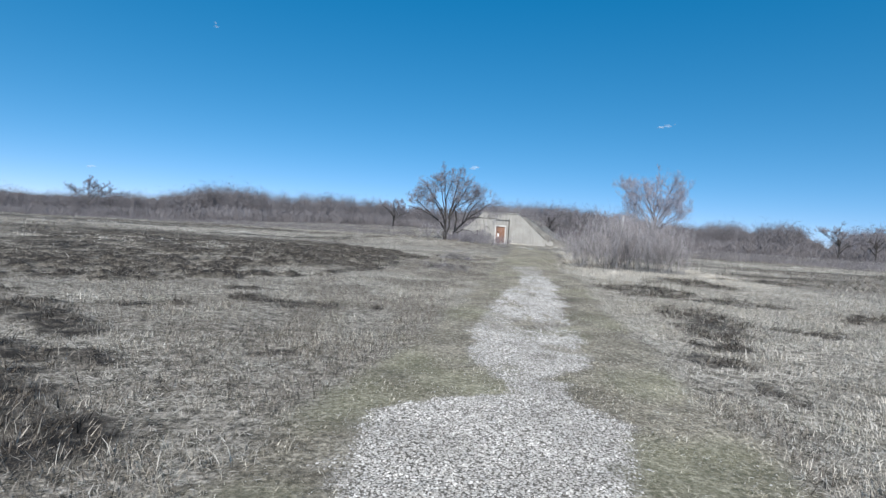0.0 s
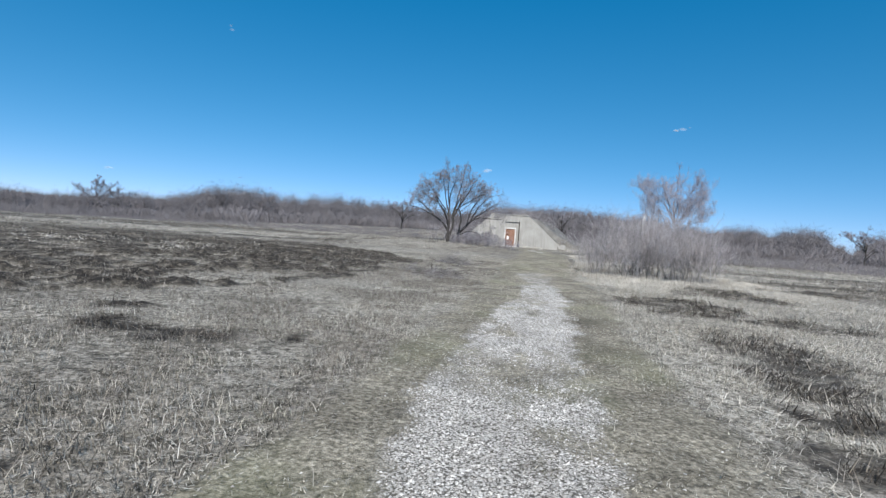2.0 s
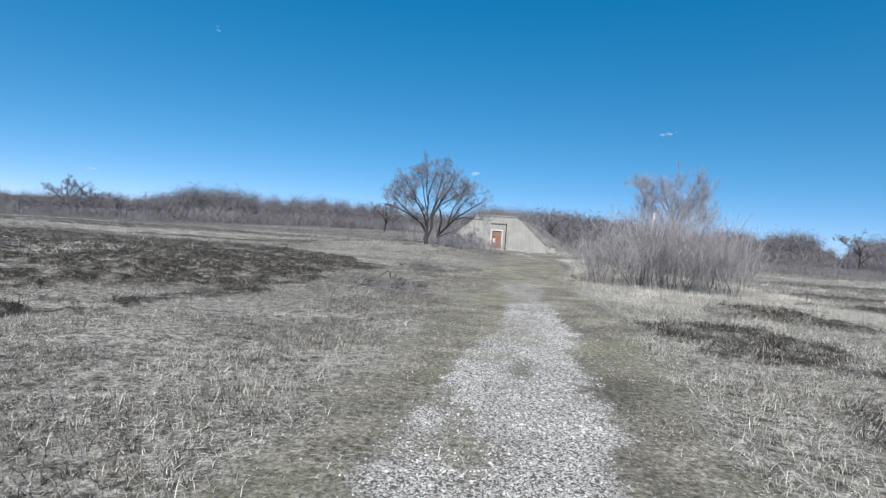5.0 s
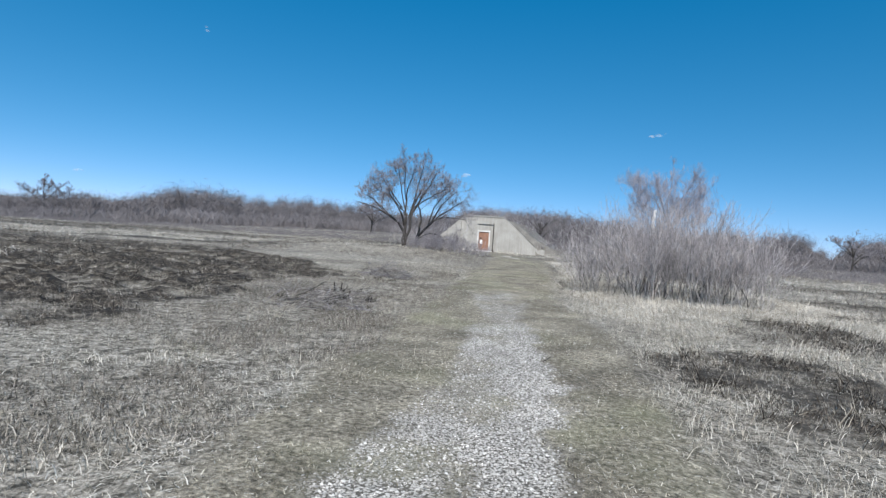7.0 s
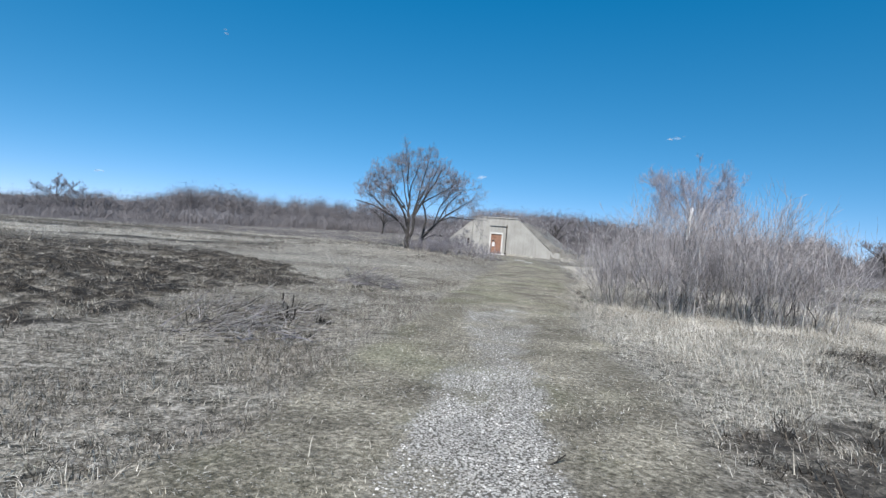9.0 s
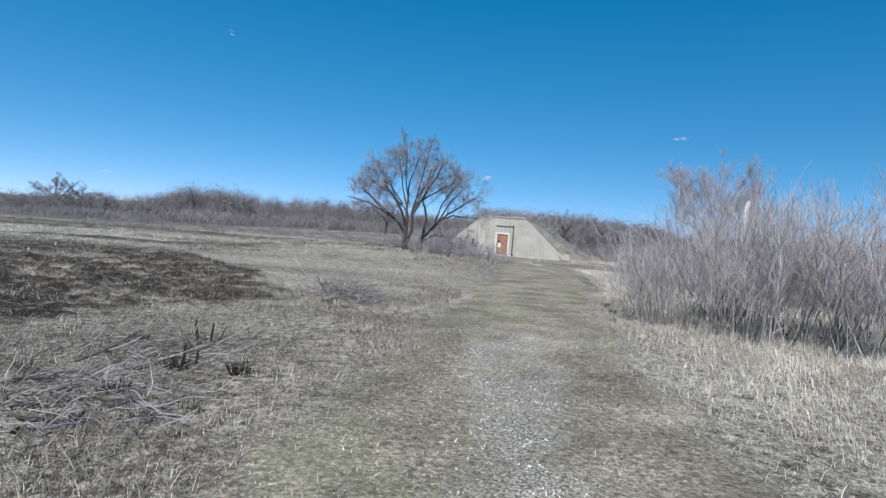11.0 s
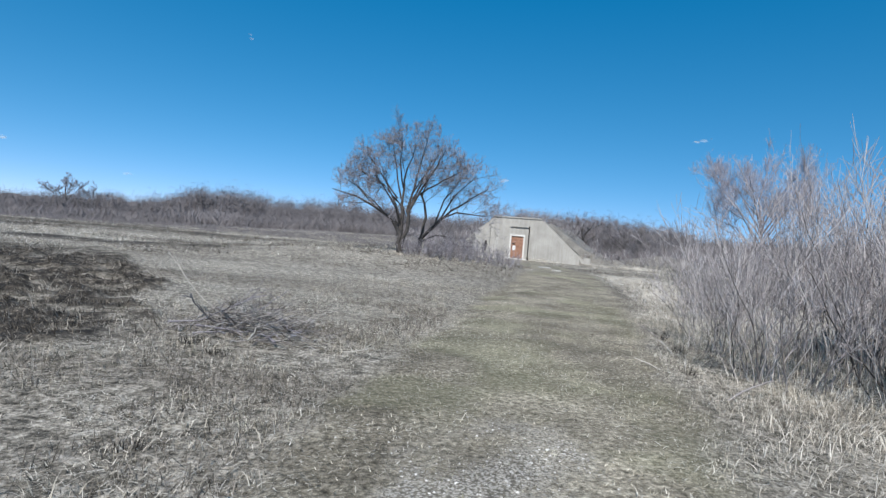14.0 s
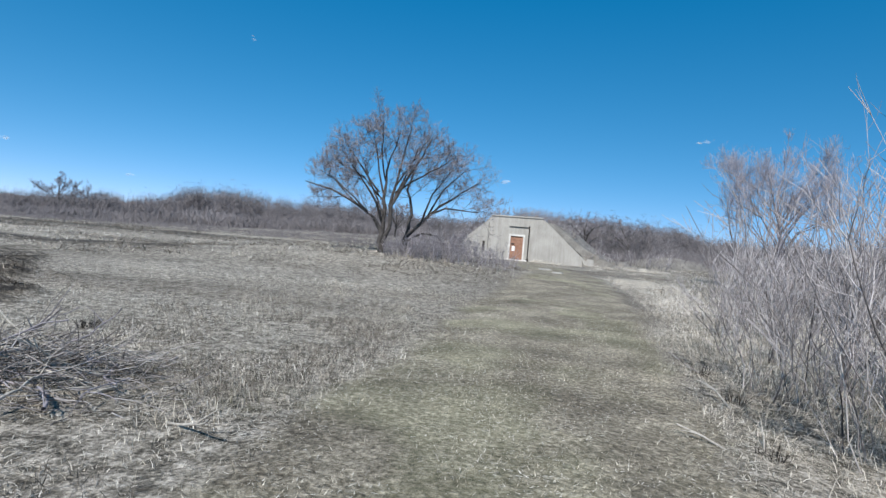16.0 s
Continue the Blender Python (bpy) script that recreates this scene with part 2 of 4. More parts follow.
# ---- the lie of the land ----
PATH_Y = [-30, 3, 6, 10, 14, 18, 24, 29, 37, 44, 56, 65, 75, 83]
PATH_X = [-5.5, 0.45, 0.95, 1.6, 2.3, 3.05, 3.9, 4.65, 6.3, 7.6, 9.4, 9.9, 9.6, 8.6]
GRAV_Y = [-5, 3.1, 3.8, 4.4, 4.9, 5.2, 5.6, 5.9, 6.5, 8, 9, 10, 11, 12.9, 14.3, 16, 17, 18, 19.8, 21.4, 22.2, 23.4, 25, 26, 26.8]
GRAV_L = [-2.2, -0.6, -0.55, -0.45, -0.15, 0.72, 0.78, 0.5, 0.45, 0.5, 0.58, 0.82, 1.0, 1.37, 1.6, 2.05, 2.32, 2.55, 2.78, 3.15, 3.25, 3.1, 3.1, 3.2, 3.9]
GRAV_R = [-0.3, 1.24, 1.3, 1.6, 1.35, 1.3, 1.28, 1.2, 1.85, 2.05, 2.2, 2.35, 2.45, 2.8, 3.0, 3.33, 3.5, 3.63, 3.85, 3.75, 4.0, 4.25, 4.4, 4.55, 4.3]
VERGE_Y = [-10, 3, 6, 8.5, 10.6, 12.3, 16.3, 19.4, 22, 25.2, 28, 32, 38, 56, 83]
VERGE_L = [-4.4, -1.3, -0.6, 0.0, 0.15, 0.5, 1.15, 1.5, 2.05, 2.4, 2.75, 3.3, 4.1, 7.6, 7.2]
VERGE_R = [0.2, 2.35, 2.7, 3.0, 3.37, 3.6, 4.35, 4.95, 5.15, 5.3, 5.75, 6.5, 7.9, 11.0, 10.6]
# the large burnt ground: its edge towards the track
EDGE_Y = [8, 10, 12.8, 15.7, 19, 22, 25.5, 28.3, 30, 33, 36.5, 42, 47]
EDGE_X = [-13, -8.6, -6.0, -2.8, -2.0, -1.9, -1.6, -0.6, -0.9, -2.3, -4.6, -8.5, -16]
# smaller burnt patches: x, y, half-width, half-depth
BURNS_NEAR = [(-2.8, 3.9, 0.9, 0.6), (-3.7, 4.7, 0.8, 0.6), (-4.7, 7.0, 0.7, 0.5), (-5.7, 7.3, 0.8, 0.5), (-3.75, 5.8, 0.6, 0.42), (-4.5, 5.9, 0.45, 0.3), (-3.3, 10.4, 0.5, 0.6), (-2.5, 10.0, 0.5, 0.7), (-2.05, 6.8, 0.18, 0.2), (-5.9, 8.3, 0.6, 0.6),
              (-4.9, 8.8, 0.4, 0.4), (-4.3, 9.5, 0.4, 0.35), (-1.15, 10.3, 0.17, 0.22), (-4.2, 11.6, 0.5, 0.4), (-7.4, 9.2, 0.7, 0.5)]
BURNS_RIGHT = [(6.2, 16.6, 1.0, 1.4), (5.6, 18.1, 0.5, 0.9), (5.55, 12.2, 0.95, 1.8), (3.9, 7.4, 0.5, 0.5), (3.6, 6.0, 0.25, 0.25), (6.3, 10.4, 0.4, 0.4), (6.9, 10.1, 0.9, 0.3), (9.9, 12.9, 0.9, 0.8),
               (7.7, 15.1, 1.4, 1.0), (5.0, 10.3, 0.7, 1.3), (9.4, 20.9, 1.9, 1.7), (6.35, 18.8, 0.6, 0.8), (5.3, 17.2, 0.25, 0.3), (7.0, 17.6, 0.55, 1.7), (9.9, 22.8, 1.2, 1.2), (4.5, 8.8, 0.5, 0.7)]
BURNS_FAR = [(-42, 62, 20, 5), (-30, 75, 20, 3.5), (-14, 47, 8, 2.2), (18, 30, 4, 1.2), (30, 42, 9, 2.0), (15, 25.5, 3, 0.8)]


def far_swell(x, y):
    """The field rises a little towards the woods behind the tree and falls away to the west."""
    az = np.degrees(np.arctan2(x - 1.5, np.maximum(y - 8.0, 0.01)))
    rise = np.interp(az, [-60, -45, -38, -25, -15, -5, 4, 14, 22, 60], [-2.2, -2.2, -1.9, -0.4, 1.2, 2.2, 1.8, 0.9, 0.0, 0.0])
    return rise * step(85, 190, np.hypot(x - 1.5, y - 8.0))


def height(x, y):
    """The ground's height: a level field with soft swells, a low rise round the tree and earth banks round the vault."""
    d = np.abs(x - np.interp(y, PATH_Y, PATH_X))
    away = step(1.5, 9.0, d)
    z = away * (0.16 * (vnoise(x, y, 0.12, 1, 3) - 0.5) + 0.05 * (vnoise(x, y, 0.9, 2, 2) - 0.5))
    z = z + 0.72 * np.exp(-(((x + 0.5) / 7.0) ** 2 + ((y - 51) / 6.5) ** 2))
    z = z - 0.05 * step(1.3, 2.2, d) * (1 - step(2.6, 5.0, d))
    z = z + 0.012 * (vnoise(x, y, 3.0, 3, 2) - 0.5)
    z = z + 0.34 * burn_mask(x, y) * away * (vnoise(x, y, 2.6, 5, 3) - 0.35)
    far = step(70, 260, np.hypot(x, y - 10))
    return z + far_swell(x, y) + far * (1.2 * (vnoise(x, y, 0.012, 4, 3) - 0.5) + 0.4)


def burn_mask(x, y):
    wx = x + 0.9 * (vnoise(x, y, 0.7, 5, 4) - 0.5) + 0.5 * (vnoise(x, y, 2.6, 2, 3) - 0.5)
    wy = y + 1.4 * (vnoise(x, y, 0.7, 6, 4) - 0.5) + 0.5 * (vnoise(x, y, 2.6, 4, 3) - 0.5)
    m = np.zeros_like(x)
    for cx, cy, rx, ry in BURNS_NEAR + BURNS_RIGHT + BURNS_FAR:
        m = np.maximum(m, (1 - step(0.62, 1.12, np.hypot((wx - cx) / rx, (wy - cy) / ry))) * (0.72 if cx > 3 else 1.0))
    inside = np.interp(wy, EDGE_Y, EDGE_X) - wx + 2.4 * (vnoise(x * 0.7, y, 0.55, 1, 4) - 0.5)
    big = step(-0.1, 0.4, inside) * step(9, 12, wy) * (1 - step(38, 46, wy)) * (1 - step(16, 34, inside))
    rim = np.exp(-(np.maximum(inside, 0) / 3.2) ** 2)
    big = big * step(0.27, 0.38, vnoise(x * 0.55, y, 0.42, 3, 4) + 0.18 * rim * step(22, 26, y))
    holes = step(0.26, 0.36, vnoise(x, y, 0.95, 7, 4)) * step(0.37, 0.47, vnoise(x, y, 3.4, 1, 3))
    return np.clip(np.maximum(m * (0.6 + 0.6 * holes), big * (0.14 + 0.88 * holes)), 0, 1)


def gravel_mask(x, y):
    l, r = np.interp(y, GRAV_Y, GRAV_L), np.interp(y, GRAV_Y, GRAV_R)
    wob = 0.34 * (vnoise(x, y, 2.2, 3, 4) - 0.5) + 0.22 * (vnoise(x, y, 7.0, 2, 2) - 0.5)
    e = np.minimum(x - l + wob, r - x + 1.3 * wob)
    m = step(-0.09, 0.11, e)
    turf = step(0.62, 0.72, vnoise(x, y * 0.6, 1.5, 6, 4)) * 0.8
    strip = np.exp(-((x - (0.46 * l + 0.54 * r)) / 0.13) ** 2) * step(0.44, 0.56, vnoise(x, y, 1.6, 2, 3)) * step(7, 9, y) * (1 - step(15, 17, y))
    left_thin = step(0.35, 0.62, (r - x) / (r - l + 0.01)) * step(0.48, 0.62, vnoise(x, y * 0.7, 1.9, 4, 4)) * step(7, 9, y) * (1 - step(20, 22, y)) * 0.6
    thin = np.interp(y, [0, 17, 21, 24, 26.6], [0.0, 0.14, 0.34, 0.42, 0.52])
    fade = (1 - step(26.2, 27.2, y)) * step(thin - 0.2, thin + 0.2, vnoise(x, y, 1.7, 5, 5) + 0.06)
    return m * (1 - 0.4 * step(18, 23, y)) * (1 - turf * step(5, 7, y)) * (1 - 0.8 * strip) * (1 - left_thin) * fade


def verge_mask(x, y):
    e = np.minimum(x - np.interp(y, VERGE_Y, VERGE_L), np.interp(y, VERGE_Y, VERGE_R) - x) + 0.5 * (vnoise(x, y, 1.3, 4, 4) - 0.5)
    return step(-0.22, 0.22, e) * (1 - step(76, 84, y))


def green_mask(x, y):
    return step(0.46, 0.69, vnoise(x, y, 0.8, 2, 5)) * 0.3


def axis(lo, fine_lo, fine_hi, hi, pitch):
    a = list(np.arange(fine_lo, fine_hi, pitch))
    s, v = pitch, fine_hi
    while v < hi:
        a.append(v)
        s *= 1.12
        v += s
    a.append(hi)
    s, v, low = pitch, fine_lo, []
    while v > lo:
        s *= 1.12
        v -= s
        low.append(max(v, lo))
    return np.array(sorted(low) + a)


def ground():
    gx, gy = axis(-2600, -9, 12, 2600, 0.11), axis(-2600, 1.5, 36, 2600, 0.12)
    X, Y = np.meshgrid(gx, gy)
    x, y = X.ravel(), Y.ravel()
    nx, ny = len(gx), len(gy)
    i = np.arange((nx - 1) * (ny - 1))
    a = (i // (nx - 1)) * nx + i % (nx - 1)
    me = mesh_of("ground", np.stack([x, y, height(x, y)], 1), np.stack([a, a + 1, a + nx + 1, a + nx], 1), np.full(len(a), 4), M_GROUND, True)
    for name, fn in (("burn", burn_mask), ("gravel", gravel_mask), ("verge", verge_mask), ("green", green_mask)):
        me.attributes.new(name, "FLOAT", "POINT").data.foreach_set("value", fn(x, y).astype(np.float32))
    return tagged(new("ground", me), "flat prairie ground of dry thatch with a gravel track", "ground", kind="structure")


ground()


# ---- branches ----
class Wood:
    """Gathers tapered limbs as tubes."""

    def __init__(self, seed):
        self.rng = random.Random(seed)
        self.v, self.f = [], []

    def tube(self, pts, radii, sides):
        base = len(self.v)
        n = len(pts)
        for k in range(n):
            d = (pts[min(k + 1, n - 1)] - pts[max(k - 1, 0)]).normalized()
            u = d.orthogonal().normalized()
            w = d.cross(u)
            for s in range(sides):
                a = 2 * math.pi * s / sides
                self.v.append(tuple(pts[k] + (u * math.cos(a) + w * math.sin(a)) * radii[k]))
        for k in range(n - 1):
            for s in range(sides):
                p, q = base + k * sides + s, base + k * sides + (s + 1) % sides
                self.f.append((p, q, q + sides, p + sides))

    def limb(self, start, way, length, r0, r1, segs=4, bend=0.25, up=0.12, sides=4):
        rng = self.rng
        pts, d = [start.copy()], way.normalized()
        for _ in range(segs):
            d = (d + Vector((rng.uniform(-bend, bend), rng.uniform(-bend, bend), rng.uniform(-bend, bend) + up))).normalized()
            pts.append(pts[-1] + d * (length / segs))
        self.tube(pts, [r0 + (r1 - r0) * k / segs for k in range(segs + 1)], sides)
        return pts

    def mesh(self, name, material):
        sizes = [len(f) for f in self.f]
        return mesh_of(name, self.v, [i for f in self.f for i in f], sizes, material, True)


def along(pts, t):
    k = min(int(t * (len(pts) - 1)), len(pts) - 2)
    return pts[k].lerp(pts[k + 1], t * (len(pts) - 1) - k), (pts[k + 1] - pts[k]).normalized()


def spray(wood, twigs, pts, r, length, depth, counts, spread=0.75, up=0.12, from_t=0.3, thin=0.004):
    """Side branches along a limb, and theirs in turn."""
    rng = wood.rng
    for _ in range(counts[0]):
        t = rng.uniform(from_t, 1.0)
        p, d = along(pts, t)
        side = Vector((rng.gauss(0, 1), rng.gauss(0, 1), rng.gauss(0, 1) + 0.25)).normalized()
        way = (d * (1 - spread * 0.45) + side * spread).normalized()
        ln = length * rng.uniform(0.55, 1.15) * (1.15 - 0.5 * t)
        rr = max(r * (1 - 0.55 * t) * 0.62, thin)
        last = len(counts) == 1
        target = twigs if depth >= 1 else wood
        new_pts = target.limb(p, way, ln, rr, max(rr * 0.35, thin * 0.6), 3 if last else 4, 0.22, up, 3 if depth >= 1 else 5)
        if not last:
            spray(wood, twigs, new_pts, rr, ln * 0.62, depth + 1, counts[1:], spread, up, 0.2, thin)


def tree(name, m, limbs, counts, label, category="tree", seed=1, length=1.5, thin=0.006, bark=None, twig=None, spread=0.75, up=0.1, group="", tall=1.0):
    """limbs: each a list of (x, y, z, radius) from the root up."""
    wood, twigs = Wood(seed), Wood(seed + 50)
    for l in limbs:
        ctrl = [Vector((p[0], p[1], p[2] * tall)) for p in l]
        pts, radii = [], []
        for k in range(len(ctrl) - 1):
            for s in range(3):
                u = s / 3
                jit = 0.0 if (k == 0 and s == 0) else 0.05
                pts.append(ctrl[k].lerp(ctrl[k + 1], u) + Vector((wood.rng.uniform(-jit, jit), wood.rng.uniform(-jit, jit), 0)))
                radii.append(l[k][3] + (l[k + 1][3] - l[k][3]) * u)
        pts.append(ctrl[-1])
        radii.append(l[-1][3])
        wood.tube(pts, [0.86 * r for r in radii], 8)
        spray(wood, twigs, pts, l[-1][3] * 1.6, length, 0, counts, spread, up, 0.52, thin)
    e = thing(name, m, label, category, group)
    for nm, w, mt in (("trunk", wood, bark or M_BARK), ("crown", twigs, twig or M_TWIG)):
        ob = new(nm, w.mesh(nm, mt))
        ob.parent = e
    return e


def hgt(x, y):
    return float(height(np.array([float(x)]), np.array([float(y)]))[0])


def at(x, y, turn=0, sink=0.03):
    return pose(x, y, hgt(x, y) - sink, 0, 0, turn)


# the spreading tree beside the track, and the one leaning out behind it
TREE_A = [
    [(0, 0, 0, 0.17), (-0.08, 0, 0.5, 0.13), (-0.1, 0, 1.1, 0.115), (-0.45, -0.1, 1.75, 0.09), (-1.1, -0.3, 2.3, 0.07), (-2.2, -0.5, 2.9, 0.045), (-3.3, -0.6, 3.2, 0.02)],
    [(0.02, 0, 0.15, 0.13), (0.0, 0.1, 1.5, 0.105), (-0.1, 0.1, 2.6, 0.09), (-1.0, 0.2, 3.7, 0.06), (-2.2, 0.3, 4.35, 0.025)],
    [(0.04, 0, 0.15, 0.13), (0.25, -0.1, 1.3, 0.10), (0.3, -0.2, 2.4, 0.09), (0.8, -0.3, 3.5, 0.06), (1.45, -0.3, 4.9, 0.04), (1.8, -0.3, 5.8, 0.018)],
    [(-0.1, 0.1, 2.4, 0.08), (-0.1, 0.4, 4.1, 0.05), (0.3, 0.5, 6.05, 0.018)],
    [(0.2, 0, 2.2, 0.07), (0.55, 0.8, 3.6, 0.05), (1.1, 1.2, 5.5, 0.02)],
    [(0.2, -0.1, 2.3, 0.07), (0.55, -0.4, 4.2, 0.05), (0.95, -0.5, 6.2, 0.018)],
    [(-0.1, 0, 1.6, 0.07), (-0.4, -0.9, 2.8, 0.05), (-1.2, -1.5, 4.0, 0.02)],
    [(-0.05, 0, 1.9, 0.06), (-0.7, 0.9, 3.1, 0.045), (-1.4, 1.4, 4.9, 0.018)],
    [(-0.3, 0, 1.6, 0.06), (-1.4, 0.2, 2.7, 0.04), (-2.6, 0.3, 3.8, 0.016)],
    [(-0.3, 0, 3.0, 0.05), (-1.2, -0.2, 4.4, 0.035), (-1.8, -0.3, 5.3, 0.015)],
    [(0.4, -0.2, 3.0, 0.05), (1.5, -0.3, 3.9, 0.035), (2.5, -0.4, 4.6, 0.015)],
    [(-0.15, 0.2, 3.0, 0.05), (-0.5, 0.1, 4.6, 0.035), (-0.75, 0.0, 6.1, 0.015)],
    [(-0.1, 0.3, 3.6, 0.045), (-0.2, -0.4, 5.0, 0.03), (-0.25, -0.6, 6.3, 0.014)],
    [(0.35, -0.2, 3.2, 0.045), (1.0, 0.3, 4.7, 0.032), (1.6, 0.5, 5.9, 0.014)],
    [(-1.2, -0.3, 2.4, 0.045), (-2.3, 0.2, 3.5, 0.03), (-3.0, 0.3, 3.9, 0.013)],
]
TREE_B = [
    [(0, 0, 0, 0.14), (0.05, 0, 0.7, 0.12), (0.75, 0, 1.55, 0.09), (1.45, 0, 2.4, 0.065), (2.4, -0.1, 3.1, 0.04), (3.2, -0.1, 3.7, 0.018)],
    [(0.05, 0, 0.7, 0.1), (0.2, 0.2, 1.9, 0.08), (-0.05, 0.2, 3.1, 0.06), (0.3, 0.2, 4.6, 0.02)],
    [(0.1, -0.1, 0.6, 0.07), (0.75, -0.4, 1.0, 0.055), (1.5, -0.6, 0.95, 0.04), (2.1, -0.7, 0.35, 0.015)],
    [(1.0, 0, 1.9, 0.06), (1.7, -0.4, 2.3, 0.045), (3.2, -0.6, 2.2, 0.018)],
    [(0.7, 0, 1.5, 0.06), (1.0, 0.7, 3.0, 0.04), (1.8, 1.0, 4.3, 0.018)],
    [(0.9, 0, 1.7, 0.06), (1.5, 0.2, 3.2, 0.04), (2.6, 0.3, 4.4, 0.018)],
]
tree("spreading_tree", at(0.2, 49.0), TREE_A, (8, 9, 10), "bare dark spreading tree in the dry grass", seed=3, length=1.6, thin=0.0055, spread=0.9, up=0.05, tall=0.86)
tree("leaning_tree", at(0.95, 50.6), TREE_B, (9, 9, 9), "bare tree leaning out behind the spreading tree", seed=7, length=1.7, thin=0.0055, spread=0.9, up=0.05, tall=0.92)


def crown_limbs(h, spreadx, seed, trunk=0.16, n=7):
    rng = random.Random(seed)
    limbs = [[(0, 0, 0, trunk), (0.03 * h, 0, 0.3 * h, trunk * 0.8), (0, 0.02 * h, 0.6 * h, trunk * 0.5), (0.03 * h, 0, 0.92 * h, 0.02)]]
    for k in range(n):
        a = 2 * math.pi * (k + rng.random() * 0.6) / n
        z0 = rng.uniform(0.14, 0.5) * h
        reach = spreadx * rng.uniform(0.7, 1.05)
        limbs.append([(0.02 * h, 0, z0, trunk * 0.5), (math.cos(a) * reach * 0.45, math.sin(a) * reach * 0.45, z0 + 0.2 * h, trunk * 0.35), (math.cos(a) * reach, math.sin(a) * reach, min(z0 + rng.uniform(0.25, 0.45) * h, 0.92 * h), 0.02)])
    return limbs


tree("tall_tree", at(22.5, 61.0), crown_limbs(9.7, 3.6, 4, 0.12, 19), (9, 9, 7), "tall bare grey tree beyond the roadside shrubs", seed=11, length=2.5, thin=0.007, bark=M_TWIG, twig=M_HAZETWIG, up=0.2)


# ---- shrubs ----
def shrub(m, h, rad, stems, seed, label, twigs_per=9, lean=0.45, group="roadside shrubs", bark=None, name="shrub", fat=1.0):
    wood, twigs = Wood(seed), Wood(seed + 90)
    rng = wood.rng
    for _ in range(stems):
        a, r = rng.uniform(0, 2 * math.pi), rad * math.sqrt(rng.random())
        root = Vector((math.cos(a) * r, math.sin(a) * r, 0))
        ln = h * rng.uniform(0.55, 1.05)
        way = Vector((math.cos(a) * lean * r / rad + rng.gauss(0, 0.13), math.sin(a) * lean * r / rad + rng.gauss(0, 0.13), 1))
        rr = fat * (0.004 + 0.010 * rng.random() ** 3) * (h / 2.5) ** 0.5
        pts = wood.limb(root, way, ln, rr, 0.0025 * fat, 8, 0.36, 0.13, 4)
        for _ in range(twigs_per):
            p, d = along(pts, rng.uniform(0.25, 0.98))
            side = Vector((rng.gauss(0, 1), rng.gauss(0, 1), rng.gauss(0.5, 0.6))).normalized()
            tl = ln * rng.uniform(0.12, 0.30)
            tp = twigs.limb(p, d + side * 0.85, tl, rr * 0.45, 0.002 * fat, 3, 0.22, 0.1, 3)
            for _ in range(3 if h > 2.4 and fat == 1.0 else 2):
                p2, d2 = along(tp, rng.uniform(0.2, 0.95))
                twigs.limb(p2, d2 + Vector((rng.gauss(0, .5), rng.gauss(0, .5), rng.gauss(0.2, .4))), tl * 0.5, 0.003 * fat, 0.0016 * fat, 2, 0.18, 0.1, 3)
    e = thing(name, m, label, "shrub", group)
    for nm, w, mt in (("trunk", wood, bark or M_SHRUB), ("crown", twigs, M_TWIG if name == "thicket" else M_SHRUBTWIG)):
        ob = tagged(new(nm, w.mesh(nm, mt)), kind="stuff")
        ob.parent = e
    return e


BIG, SMALL = "dense bare grey multi-stemmed shrub beside the track", "low bare grey shrub in pale grass"
for k, (x, y, h, r, n, lb) in enumerate([
        (7.7, 31.5, 2.1, 0.55, 38, BIG), (7.5, 29.4, 2.25, 0.6, 48, BIG), (8.4, 27.8, 2.6, 0.7, 66, BIG), (9.7, 26.9, 2.6, 0.8, 70, BIG), (10.9, 27.0, 2.3, 0.8, 60, BIG),
        (9.1, 29.6, 2.9, 0.7, 55, BIG), (10.4, 29.2, 2.9, 0.9, 60, BIG), (9.3, 31.6, 2.9, 0.7, 50, BIG), (11.6, 28.6, 2.1, 0.8, 50, BIG), (10.8, 32.5, 3.2, 0.9, 45, BIG),
        (8.3, 33.6, 1.6, 0.5, 26, SMALL), (9.3, 36.0, 1.7, 0.8, 40, SMALL), (11.5, 38.5, 1.9, 1.1, 46, SMALL), (14.0, 42.0, 2.2, 1.5, 60, SMALL)]):
    shrub(at(x, y), h, r, n, 200 + k, lb, 13, 0.32)
shrub(at(9.4, 30.6), 2.7, 0.4, 9, 260, "taller dark-stemmed sapling clump among the grey shrubs", 12, 0.5, "roadside shrubs", M_BARK, "sapling_clump", 1.4)
for k, (x, y, h) in enumerate([(8.5, 29.0, 2.6), (9.3, 28.0, 2.6), (10.2, 28.5, 2.8)]):
    shrub(at(x, y), h, 0.35, 6, 270 + k, "dark crooked sapling clump among the grey shrubs", 12, 0.25, "roadside shrubs", M_BARK, "sapling_clump", 1.15)
# thicket under the spreading tree
for k, (x, y, h, r, n) in enumerate([(1.2, 48.6, 1.3, 0.9, 110), (2.6, 48.6, 1.5, 1.1, 120), (4.3, 49.0, 1.25, 1.2, 80), (2.2, 50.4, 1.3, 0.9, 60), (3.4, 51.5, 1.5, 1.0, 60), (5.4, 50.6, 0.8, 1.0, 50), (-1.2, 50.5, 0.6, 0.8, 26)]):
    shrub(at(x, y), h * (0.6 + 0.13 * (k % 3)), r, n, 300 + k, "low tangled grey thicket at the foot of the tree", 7, 0.9, "thicket", M_TWIG, "thicket", 1.8)


